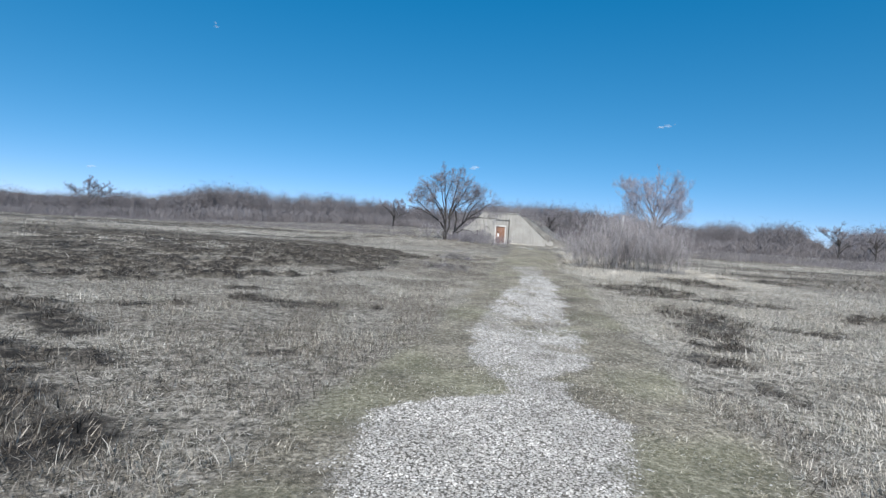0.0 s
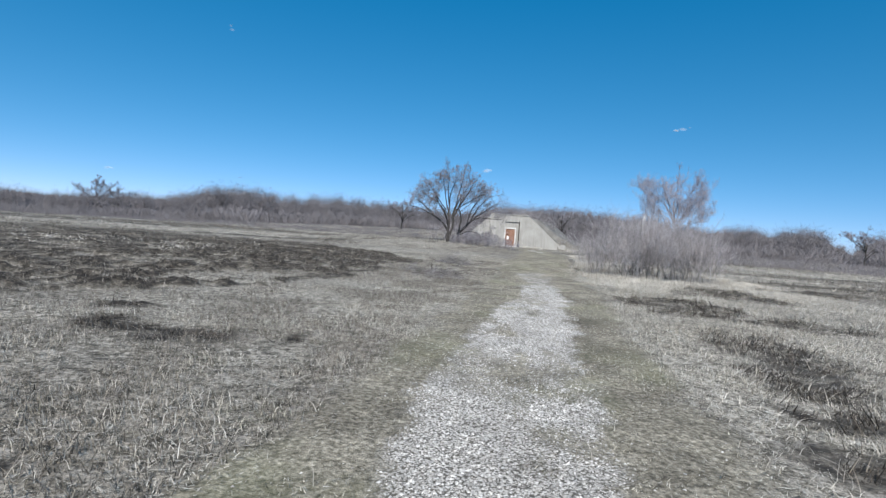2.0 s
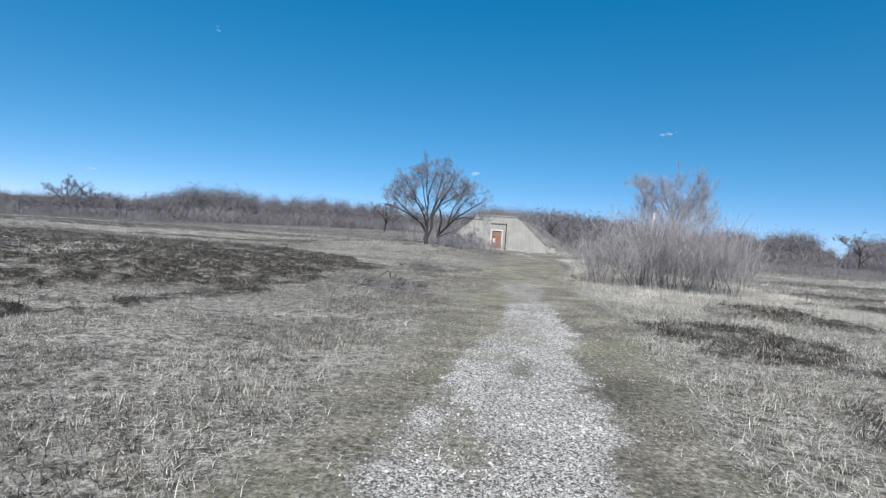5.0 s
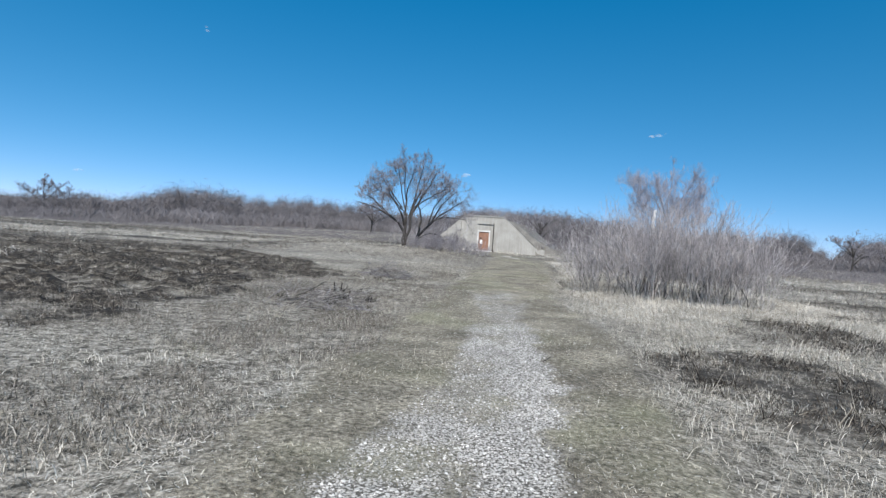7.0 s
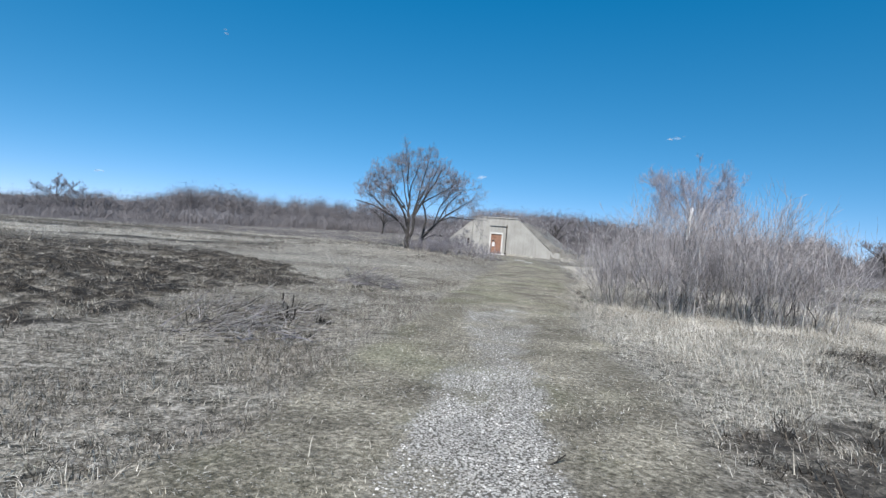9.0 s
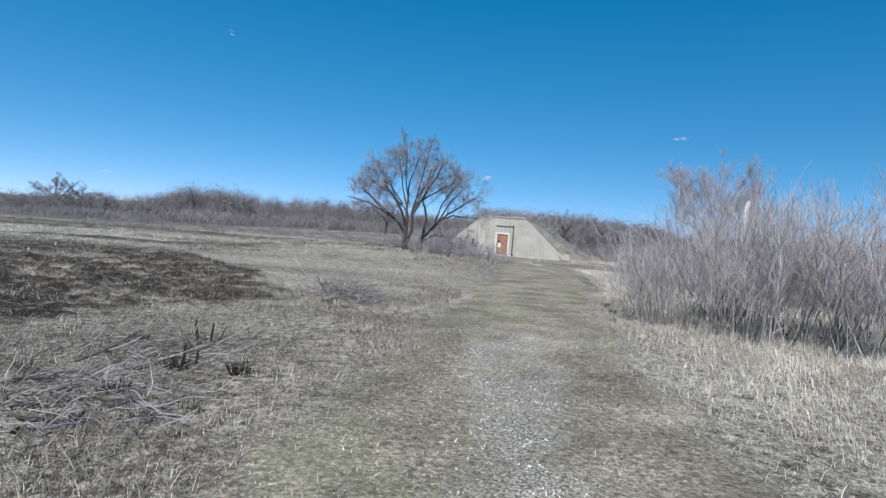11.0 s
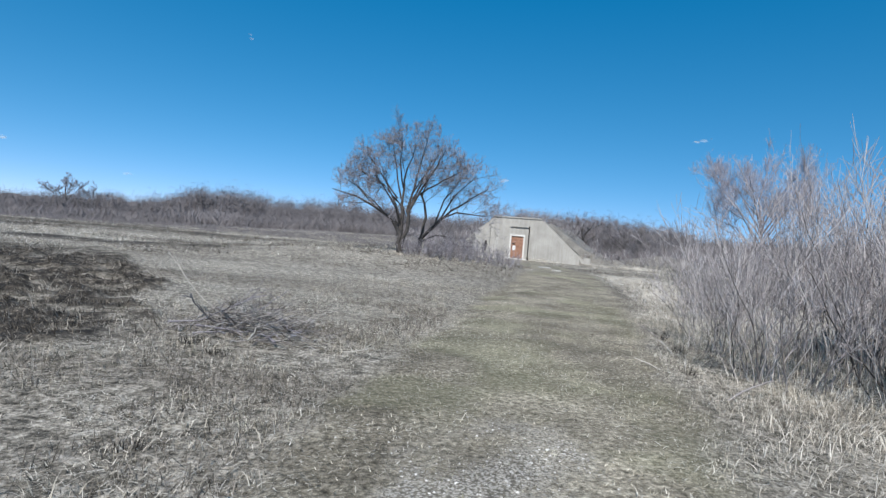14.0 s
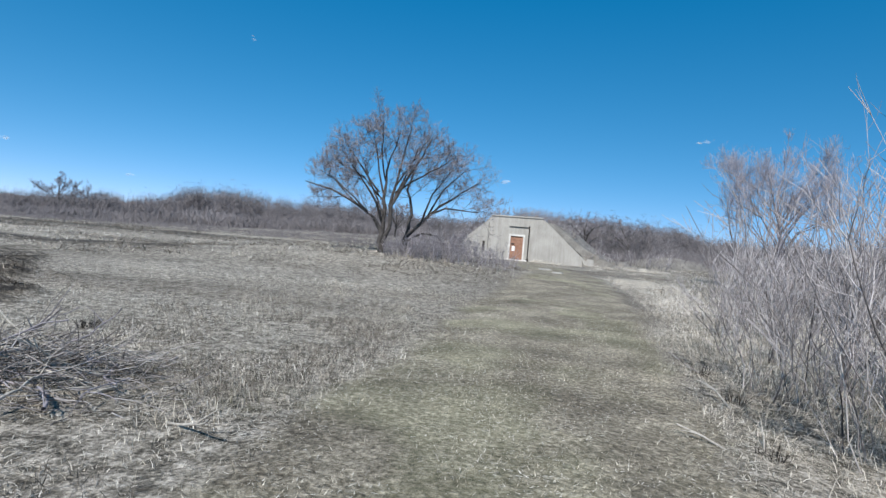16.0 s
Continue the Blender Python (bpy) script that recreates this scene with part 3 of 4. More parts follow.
# ---- the vault ----
def vault():
    Y = 83.0
    e = thing("bunker", pose(8.4, Y, 0, 0, 0, -16) @ pose(-8.4, 0, 0), "earth-covered concrete storage bunker with a rusty door", "bunker")
    # headwall: flat-topped with falling shoulders, the doorway cut through it
    bm = bmesh.new()
    X0, X1, D0, D1, DZ = 2.6, 15.4, 7.75, 9.05, 2.45
    def top(x):
        return float(np.interp(x, [2.6, 5.2, 5.6, 10.8, 11.2, 15.4], [1.6, 3.9, 4.35, 4.35, 4.1, 0.5]))
    xs = [2.6, 3.9, 5.2, 5.6, D0, D1, 10.8, 11.2, 12.6, 14.0, 15.4]
    for a, b in zip(xs[:-1], xs[1:]):
        zb = DZ if (a, b) == (D0, D1) else -0.4
        vs = [bm.verts.new((x, y, z)) for y in (0.0, 0.35) for x, z in ((a, zb), (b, zb), (b, top(b)), (a, top(a)))]
        for q in ((3, 2, 1, 0), (4, 5, 6, 7), (0, 1, 5, 4), (2, 3, 7, 6), (1, 2, 6, 5), (3, 0, 4, 7)):
            bm.faces.new([vs[i] for i in q])
    bmesh.ops.remove_doubles(bm, verts=bm.verts, dist=0.0005)
    inner = [f for f in bm.faces if all(len(ed.link_faces) > 2 for ed in f.edges if True) and abs(f.normal.x) > 0.9]
    bmesh.ops.delete(bm, geom=inner, context="FACES_ONLY")
    bmesh.ops.recalc_face_normals(bm, faces=bm.faces)
    part("headwall", bm, M_CONCRETE, e, "grey weathered concrete headwall")
    bm = bmesh.new()
    box(bm, 5.15, 5.42, -0.22, 0.0, -0.4, 3.75, 0.03)
    part("buttress", bm, M_CONCRETE, e)
    bm = bmesh.new()
    box(bm, 5.55, 10.85, -0.1, 0.4, 4.35, 4.5, 0.03)
    part("coping", bm, M_CONCRETE, e)
    for nm, b4 in (("door_frame", (D0 - 0.16, D0, 0.12, DZ)), ("door_frame", (D1, D1 + 0.16, 0.12, DZ)), ("door_frame", (D0 - 0.16, D1 + 0.16, DZ, DZ + 0.2))):
        bm = bmesh.new()
        box(bm, b4[0], b4[1], -0.07, -0.003, b4[2], b4[3], 0.015)
        part(nm, bm, M_PALE, e, "pale painted door frame")
    bm = bmesh.new()
    box(bm, D0 - 0.5, D1 + 0.55, -0.7, -0.004, -0.2, 0.12, 0.03)
    part("door_step", bm, M_PALE, e, "pale concrete door step")
    bm = bmesh.new()
    box(bm, D0, D1, 0.06, 0.14, 0.12, DZ, 0.01)
    door = part("door", bm, M_RUST, e, "rusty orange-brown steel door")
    for z in (0.6, 1.35, 2.1):
        bm = bmesh.new()
        box(bm, D0 + 0.05, D1 - 0.05, 0.03, 0.06, z - 0.05, z + 0.05, 0.01)
        part("door_rib", bm, M_RUST, door)
    bm = bmesh.new()
    box(bm, D0 + 0.18, D0 + 0.5, 0.015, 0.035, 0.95, 1.45, 0.004)
    part("notice", bm, M_PAPER, door, "faded white notice")
    bm = bmesh.new()
    box(bm, D0 + 0.08, D0 + 0.42, -0.03, 0.05, 1.62, 1.72, 0.015)
    part("hasp", bm, M_IRON, door)
    bm = bmesh.new()
    bmesh.ops.create_cone(bm, cap_ends=True, segments=10, radius1=0.06, radius2=0.06, depth=3.7, matrix=Matrix.Translation((9.62, -0.12, 1.72)))
    part("downpipe", bm, M_IRON, e, "dark iron pipe up the wall")
    bm = bmesh.new()
    box(bm, 9.5, 9.75, -0.25, -0.02, -0.2, 0.25, 0.03)
    part("pipe_foot", bm, M_IRON, e)
    bm = bmesh.new()
    box(bm, 7.55, 9.6, -0.16, -0.02, 3.42, 3.5, 0.02)
    part("ledge", bm, M_CONCRETE, e)
    bm = bmesh.new()
    box(bm, 4.86, 5.08, -0.14, -0.002, 0.7, 1.75, 0.02)
    part("vent", bm, M_IRON, e, "dark narrow wall vent")
    bm = bmesh.new()
    box(bm, 15.42, 16.1, 0.0, 0.5, -0.3, 0.75, 0.06)
    part("wing_wall", bm, M_CONCRETE, e)
    # earth over the vault
    nx, ny = 70, 60
    u, v = np.meshgrid(np.linspace(-1, 1, nx), np.linspace(0, 1, ny))
    half = 11.0
    x = 9.0 + u.ravel() * half
    y = 0.36 + v.ravel() * 28
    prof = np.interp(np.abs(u.ravel()), [0, 0.25, 0.55, 0.8, 1.0], [1.0, 0.95, 0.42, 0.12, 0.0])
    lon = 1 - step(0.7, 1.0, v.ravel())
    z = 4.35 * prof * lon + 0.25 * (vnoise(x, y, 0.5, 3, 3) - 0.5) * prof - 0.1
    cap = np.interp(x, [-3, 2.6, 5.4, 10.9, 15.4, 21], [0.5, 1.5, 4.3, 4.3, 0.6, 0.3])
    z = np.where(v.ravel() < 0.03, np.minimum(z, cap), z)
    outside = (x < 2.8) | (x > 15.2)
    z = np.where((v.ravel() < 0.001) & outside, -0.4, z)
    y = np.where((v.ravel() < 0.001) & outside, -0.9, y)
    i = np.arange((nx - 1) * (ny - 1))
    a = (i // (nx - 1)) * nx + i % (nx - 1)
    me = mesh_of("earth_cover", np.stack([x, y, z], 1), np.stack([a, a + 1, a + nx + 1, a + nx], 1), np.full(len(a), 4), M_MOUND, True)
    ob = new("earth_cover", me)
    ob.parent = e
    tagged(ob, "grassy earth cover")


vault()
for k, (x, y, z, h, r, n) in enumerate([(6.6, 84.8, 4.1, 1.3, 0.9, 40), (9.2, 85.2, 4.2, 1.3, 1.2, 44), (11.8, 86.0, 3.4, 2.2, 0.9, 44), (14.0, 87.5, 2.0, 3.0, 1.2, 50), (10.4, 88.0, 4.1, 1.6, 1.0, 40), (3.6, 86.0, 1.8, 2.0, 1.3, 34), (5.4, 88.0, 3.4, 1.5, 1.3, 30),
                                        (1.0, 84.0, 0.1, 2.4, 1.6, 40), (16.5, 86.0, 0.6, 2.0, 1.4, 34), (15.9, 82.3, 0.0, 1.3, 0.5, 34), (18.5, 84.0, 0.1, 1.8, 1.6, 34), (21.5, 82.0, 0.0, 2.0, 1.8, 36), (-2.0, 80.0, 0.2, 2.2, 1.6, 36)]):
    shrub(pose(x, y, z), h, r, n, 400 + k, "bare brush growing on the bunker's earth bank", 6, 0.6, "bank brush", M_FARWOOD, "bank_shrub", 3.2)


# ---- far woods ----
def slivers(rng, mid, spreadv, length, width, n, up):
    """Thin twigs as narrow tapering slivers round a middle."""
    p = mid + rng.normal(0, 1, (n, 3)) * spreadv
    d = rng.normal(0, 1, (n, 3)) + np.array([0, 0, up])
    d /= np.linalg.norm(d, axis=1)[:, None]
    w = np.cross(d, rng.normal(0, 1, (n, 3)))
    w *= (width * 0.5 / np.linalg.norm(w, axis=1))[:, None]
    ln = (length * rng.uniform(0.5, 1.2, n))[:, None]
    return np.stack([p - w - d * ln * 0.5, p + w - d * ln * 0.5, p + d * ln * 0.5], 1).reshape(-1, 3)


def wood_template(seed):
    w = Wood(seed)
    rng = w.rng
    nr = np.random.default_rng(seed)
    t = w.limb(Vector((0, 0, 0)), Vector((0, 0, 1)), 0.75, 0.02, 0.008, 4, 0.08, 0.05, 4)
    tw = []
    for _ in range(9):
        p, d = along(t, rng.uniform(0.25, 1.0))
        b = w.limb(p, Vector((rng.gauss(0, 1), rng.gauss(0, 1), rng.uniform(0.4, 1.6))), rng.uniform(0.22, 0.38), 0.008, 0.003, 3, 0.2, 0.12, 3)
        for q in b[1:]:
            tw.append(slivers(nr, np.array(q), 0.12, 0.2, 0.008, 16, 0.7))
    v = np.concatenate([np.array(w.v)] + tw)
    n0 = len(w.v)
    tris = [(f[0], f[1], f[2]) for f in w.f] + [(f[0], f[2], f[3]) for f in w.f]
    return v, np.concatenate([np.array(tris), np.arange(n0, len(v)).reshape(-1, 3)])


def brush_template(seed):
    nr = np.random.default_rng(seed)
    v = slivers(nr, np.array([0, 0, 0.42]), np.array([0.8, 0.8, 0.2]), 0.8, 0.03, 52, 2.0)
    return v, np.arange(len(v)).reshape(-1, 3)


TEMPL = [wood_template(s) for s in range(8)]
BRUSH = [brush_template(s + 20) for s in range(6)]


def scatter(name, spots, templates, label, category, material):
    vs, fs, off = [], [], 0
    rng = random.Random(len(spots))
    ground_z = height(np.array([p[0] for p in spots], float), np.array([p[1] for p in spots], float))
    for (x, y, h), z0 in zip(spots, ground_z):
        v, f = templates[rng.randrange(len(templates))]
        a = rng.uniform(0, 6.28)
        c, s, wd = math.cos(a), math.sin(a), rng.uniform(0.85, 1.3)
        vs.append(np.stack([(v[:, 0] * c - v[:, 1] * s) * h * wd + x, (v[:, 0] * s + v[:, 1] * c) * h * wd + y, v[:, 2] * h + z0 - 0.1], 1))
        fs.append(f + off)
        off += len(v)
    me = mesh_of(name, np.concatenate(vs), np.concatenate(fs), np.full(sum(len(f) for f in fs), 3), material)
    return tagged(new(name, me), label, category, kind="stuff")


def bearing(deg, dist):
    return 1.5 + math.sin(radians(deg)) * dist, 8 + math.cos(radians(deg)) * dist


rngw = random.Random(77)
TOPS_A = [-60, -45, -39, -35, -31, -29, -26.5, -23.5, -20.5, -18.5, -15.8, -13, -10, -6.7, -4.2, 0, 4, 8, 12, 17, 21, 25, 28, 30, 32.2, 33.9, 35.1, 36.3, 39, 60]
TOPS_E = [1.5, 1.4, 1.1, 1.1, 1.5, 1.5, 2.0, 2.65, 2.85, 2.4, 2.4, 2.75, 2.5, 2.6, 2.0, 2.3, 2.9, 3.0, 3.0, 2.8, 2.2, 2.0, 2.25, 2.15, 2.45, 1.5, 0.5, 2.2, 2.3, 2.0]
spots, low = [], []


def crown_top(a, d):
    """How tall a tree at bearing a and distance d grows to reach the woods' outline."""
    x, y = bearing(a, d)
    return max(1.4, d * math.tan(radians(float(np.interp(a, TOPS_A, TOPS_E)))) + 1.4 - hgt(x, y))


for k in range(1000):
    a, d = rngw.uniform(-50, 46), rngw.uniform(175, 250)
    spots.append((*bearing(a, d), crown_top(a, d) * rngw.uniform(0.72, 1.04)))
for k in range(4600):
    a, d = rngw.uniform(-52, 48), rngw.uniform(150, 210)
    low.append((*bearing(a, d), rngw.uniform(0.25, 0.55) * crown_top(a, d)))
for k in range(900):
    a, d = rngw.uniform(22, 46), rngw.uniform(62, 150)
    low.append((*bearing(a, d), rngw.uniform(0.4, 1.0)))
for k in range(2400):
    a, d = rngw.uniform(-48, -4), rngw.uniform(88, 152)
    low.append((*bearing(a, d), rngw.uniform(0.25, 0.75)))
for k in range(420):
    a, d = rngw.uniform(2, 21), rngw.uniform(112, 150)
    low.append((*bearing(a, d), rngw.uniform(1.6, 3.2)))
for k in range(60):
    a, d = rngw.uniform(4.5, 17.5), rngw.uniform(116, 150)
    spots.append((*bearing(a, d), crown_top(a, d) * rngw.uniform(0.6, 1.0)))
scatter("far_woods", spots, TEMPL, "bare grey-brown woods along the horizon", "woods", M_FARWOOD)
scatter("far_brush", low, BRUSH, "grey brush along the edge of the woods", "brush", M_FARWOOD)
# the woods thicken into a solid bank behind
az_r = np.linspace(-64, 62, 2400)
el_r = np.interp(az_r, TOPS_A, TOPS_E)
top_r = 275 * np.tan(np.radians(el_r)) * (0.5 + 0.36 * vnoise(az_r * 2.3, az_r * 0 + 2, 1.0, 3, 4)) + 1.2 + 1.1 * vnoise(az_r * 7, az_r * 0 + 5, 1.0, 4, 3) * vnoise(az_r * 19, az_r * 0 + 5, 1.0, 2, 2)
lines = []
for dist, frac in ((268, -0.5), (270, 0.35), (273, 0.75), (277, 1.0), (300, 0.9)):
    wob = 4 * (vnoise(az_r * 0.8, az_r * 0 + dist, 1.0, 5, 3) - 0.5)
    lines.append(np.stack([1.5 + np.sin(np.radians(az_r)) * (dist + wob), 8 + np.cos(np.radians(az_r)) * (dist + wob), top_r * frac + 0.25 * (vnoise(az_r * 9, az_r * 0 + dist, 1.0, 1, 2) - 0.5)], 1))
nr_, nl = len(az_r), len(lines)
ii = np.arange((nr_ - 1) * (nl - 1))
aa = (ii // (nr_ - 1)) * nr_ + ii % (nr_ - 1)
tagged(new("backdrop", mesh_of("backdrop", np.concatenate(lines), np.stack([aa, aa + 1, aa + nr_ + 1, aa + nr_], 1), np.full(len(aa), 4), M_RIDGE, True)), "distant solid bank of bare grey-brown woods", "woods", kind="structure")
for k, (a, d, h, lb) in enumerate([(-33.7, 193, 12.0, "lone bare tree beside a far grassy mound"), (-32.0, 205, 10.5, "lone bare tree beside a far grassy mound"), (-6.0, 140, 8.5, "round bare tree before the far woods"), (36.2, 150, 8.5, "lone bare tree before the far woods"), (38.8, 150, 7.5, "lone bare tree before the far woods"), (10.5, 125, 8.0, "bare tree in the woods behind the bunker"), (14.0, 130, 7.5, "bare tree in the woods behind the bunker")]):
    x, y = bearing(a, d)
    tree("far_tree", at(x, y), crown_limbs(h, h * 0.5, 60 + k, 0.22, 9), (8, 7, 5), lb, seed=600 + k, length=h * 0.2, thin=0.022, bark=M_BARK, twig=M_TWIG, up=0.15, group="far trees")


def mound(x, y, rx, ry, h, label):
    bm = bmesh.new()
    bmesh.ops.create_grid(bm, x_segments=36, y_segments=36, size=1.0)
    for v in bm.verts:
        r = min(1.0, math.hypot(v.co.x, v.co.y))
        n = noise.noise(Vector((v.co.x * 3 + x, v.co.y * 3, 0)))
        v.co = Vector((v.co.x * rx, v.co.y * ry, h * (math.cos(r * math.pi) * 0.5 + 0.5) * (1 + 0.15 * n) - 0.15))
    e = thing("earth_mound", at(x, y, 0, 0), label, "mound", "far mounds")
    part("earth", bm, M_MOUND, e)


mound(-99, 174, 13, 8, 2.6, "far grassy mound of another bunker")
mound(18.6, 84.0, 4.2, 2.4, 1.0, "low grassy earth bank beside the bunker")
mound(36.0, 118, 11, 7, 1.7, "pale far grassy mound beyond the track")


def tussock_template(seed, n=22):
    nr = np.random.default_rng(seed)
    v = slivers(nr, np.array([0, 0, 0.35]), np.array([0.55, 0.55, 0.14]), 0.75, 0.05, n, 1.3)
    return v, np.arange(len(v)).reshape(-1, 3)


TUSS = [tussock_template(s + 40) for s in range(6)]
rt = np.random.default_rng(91)
tx, ty = rt.uniform(-75, 85, 19000), 24 + 112 * rt.random(19000) ** 1.5
patchy = vnoise(tx * 0.5, ty, 0.16, 5, 4)
clear = (np.abs(tx - 4) < 0.9 * ty + 8) & (np.abs(tx - np.interp(ty, PATH_Y, PATH_X)) > 2.6) & ~((tx > 1) & (tx < 18) & (ty > 80)) & ~((tx > -9) & (tx < 14) & (ty < 42))
weedy = clear & (patchy > 0.53)
strawy = clear & (patchy < 0.44) & (rt.random(len(tx)) < 0.6)
scatter("field_weeds", [(x, y, h) for x, y, h in zip(tx[weedy], ty[weedy], rt.uniform(0.2, 0.55, weedy.sum()))], TUSS, "grey-brown dead weeds in patches over the field", "weeds", M_WEED)
scatter("straw_tufts", [(x, y, h) for x, y, h in zip(tx[strawy], ty[strawy], rt.uniform(0.15, 0.4, strawy.sum()))], TUSS, "pale straw tufts in swathes over the field", "grass", M_PALEGRASS)
foot = [(rt.uniform(10.0, 16.5), 82.6 + rt.uniform(-0.6, 0.25), rt.uniform(0.25, 0.8)) for _ in range(130)] + [(rt.uniform(2.0, 7.2), 82.5 + rt.uniform(-0.5, 0.3), rt.uniform(0.2, 0.6)) for _ in range(70)] + [(rt.uniform(16, 23), 82.5 + rt.uniform(-2, 1.5), rt.uniform(0.3, 0.8)) for _ in range(120)]
scatter("wall_weeds", foot, TUSS, "dead weeds along the foot of the concrete wall", "weeds", M_PALEGRASS)


# ---- cut brush, stubs and posts ----
def brush_pile(m, rx, ry, h, big, small, seed, label):
    e = thing("brush_pile", m, label, "brush pile", "cut brush")
    rng = random.Random(seed)
    for k in range(big):
        a = rng.gauss(0.3, 0.7) if rng.random() < 0.7 else rng.gauss(-1.7, 0.35)
        ln = rng.uniform(0.3, 0.95) if h < 0.3 else rng.uniform(0.5, 1.5) if abs(a) < 1.1 else rng.uniform(0.6, 1.0)
        x, y = rng.uniform(-rx, rx) * 0.7, rng.uniform(-ry, ry) * 0.7
        z = h * rng.uniform(0.15, 0.9) * max(0.15, 1 - (x / rx) ** 2)
        w = Wood(seed * 100 + k)
        r = rng.uniform(0.005, 0.012) if h < 0.3 else rng.uniform(0.008, 0.019)
        start = Vector((x - math.cos(a) * ln / 2, y - math.sin(a) * ln / 2, max(0.02, z * 0.5)))
        pts = w.limb(start, Vector((math.cos(a), math.sin(a), rng.uniform(-0.05, 0.22))), ln, r, r * 0.4, 7, 0.33, 0.0, 5)
        for _ in range(3):
            p, d = along(pts, rng.uniform(0.3, 0.95))
            w.limb(p, d + Vector((rng.gauss(0, .6), rng.gauss(0, .6), rng.gauss(0.2, .4))), ln * 0.3, r * 0.45, 0.002, 3, 0.2, 0.0, 4)
        ob = new("branch", w.mesh("branch", ((M_BLEACH, M_SHRUB, M_BARK, M_TWIG) if h < 0.3 else (M_BLEACH, M_BLEACH, M_SHRUB, M_TWIG))[rng.randrange(4)]))
        ob.parent = e
    w = Wood(seed + 5)
    for k in range(small):
        a = w.rng.gauss(0.2, 0.9)
        x, y = w.rng.gauss(0, rx * 0.5), w.rng.gauss(0, ry * 0.5)
        z = h * w.rng.uniform(0.0, 0.9) * max(0.1, 1 - (x / rx) ** 2 - 0.5 * (y / ry) ** 2)
        w.limb(Vector((x, y, max(z, 0.01))), Vector((math.cos(a), math.sin(a), w.rng.gauss(0.08, 0.2))), w.rng.uniform(0.15, 0.6), 0.005, 0.002, 4, 0.4, 0.0, 3)
    ob = tagged(new("twig_mass", w.mesh("twig_mass", M_SHRUB)), kind="stuff")
    ob.parent = e
    return e


brush_pile(at(0.15, 21.6, 8), 1.1, 0.8, 0.24, 22, 260, 31, "low pile of cut grey branches lying in the grass")
brush_pile(at(-0.2, 23.3, 0), 1.5, 0.9, 0.12, 26, 240, 32, "scattered cut branches lying in the grass")
brush_pile(at(0.75, 29.4, 10), 0.95, 0.8, 0.42, 34, 420, 33, "pile of cut bleached branches beside the track")


def stub(x, y, h, r, lean, label="charred cut stub standing in the grass"):
    bm = bmesh.new()
    bmesh.ops.create_cone(bm, cap_ends=True, segments=9, radius1=r, radius2=r * 0.8, depth=h, matrix=Matrix.Translation((0, 0, h / 2)))
    bmesh.ops.subdivide_edges(bm, edges=[ed for ed in bm.edges if abs(ed.verts[0].co.z - ed.verts[1].co.z) > h * 0.5], cuts=4)
    for v in bm.verts:
        n = noise.noise(Vector((v.co.x * 30 + x * 9, v.co.y * 30, v.co.z * 12)))
        v.co += Vector((v.co.x, v.co.y, 0)) * n * 0.5 + Vector((lean * v.co.z, 0, (n * 0.12 * h if v.co.z > h * 0.9 else 0)))
    me = bpy.data.meshes.new("stub")
    bm.to_mesh(me)
    bm.free()
    me.materials.append(M_CHAR)
    ob = new("stub", me)
    ob.matrix_world = at(x, y)
    return tagged(ob, label, "stub", "charred stubs")


for x, y, h, r, l in ((0.02, 24.0, 0.28, 0.017, -0.1), (0.13, 24.1, 0.25, 0.014, 0.1), (0.38, 22.9, 0.24, 0.015, 0.05), (0.47, 22.96, 0.22, 0.013, 0.15), (0.2, 24.15, 0.18, 0.008, 0.4)):
    stub(x, y, h, r, l)


def char_tuft(x, y, h, n, seed):
    w = Wood(seed)
    for _ in range(n):
        a, q = w.rng.uniform(0, 6.28), 0.1 * math.sqrt(w.rng.random())
        w.limb(Vector((math.cos(a) * q, math.sin(a) * q, 0)), Vector((math.cos(a) * 0.25 + w.rng.gauss(0, .22), math.sin(a) * 0.25 + w.rng.gauss(0, .22), 1)), h * w.rng.uniform(0.3, 1.0), w.rng.uniform(0.002, 0.006), 0.002, 3, 0.2, 0, 3)
    ob = new("charred_tuft", w.mesh("charred_tuft", M_CHAR))
    ob.matrix_world = at(x, y)
    tagged(ob, "charred tuft of burnt stems in the straw", "tuft", "charred tufts")


for k, (x, y, h, n) in enumerate(((0.36, 22.8, 0.18, 60), (0.95, 22.87, 0.19, 80), (0.29, 21.95, 0.18, 70), (-0.5, 23.7, 0.14, 40), (1.0, 21.7, 0.12, 36), (0.1, 22.6, 0.1, 40), (0.55, 28.4, 0.16, 46), (1.0, 28.1, 0.14, 50), (-0.7, 22.3, 0.12, 40),
                                 (6.75, 30.9, 0.2, 30), (6.3, 29.3, 0.14, 30), (6.9, 32.1, 0.2, 30), (-0.2, 31.4, 0.2, 50), (1.6, 25.6, 0.1, 30))):
    char_tuft(x, y, h, n, 700 + k)


def loose_stick(x, y, turn, ln, r, material, label, rise=0.12):
    w = Wood(int(x * 100 + y))
    p = w.limb(Vector((0, 0, 0.02)), Vector((1, 0, rise)), ln, r, r * 0.5, 6, 0.12, 0.0, 6)
    q, d = along(p, 0.55)
    w.limb(q, d + Vector((0, 0.6, 0.3)), ln * 0.35, r * 0.6, r * 0.25, 3, 0.15, 0, 5)
    ob = new("stick", w.mesh("stick", material))
    ob.matrix_world = at(x, y, turn)
    return tagged(ob, label, "stick", "loose sticks")


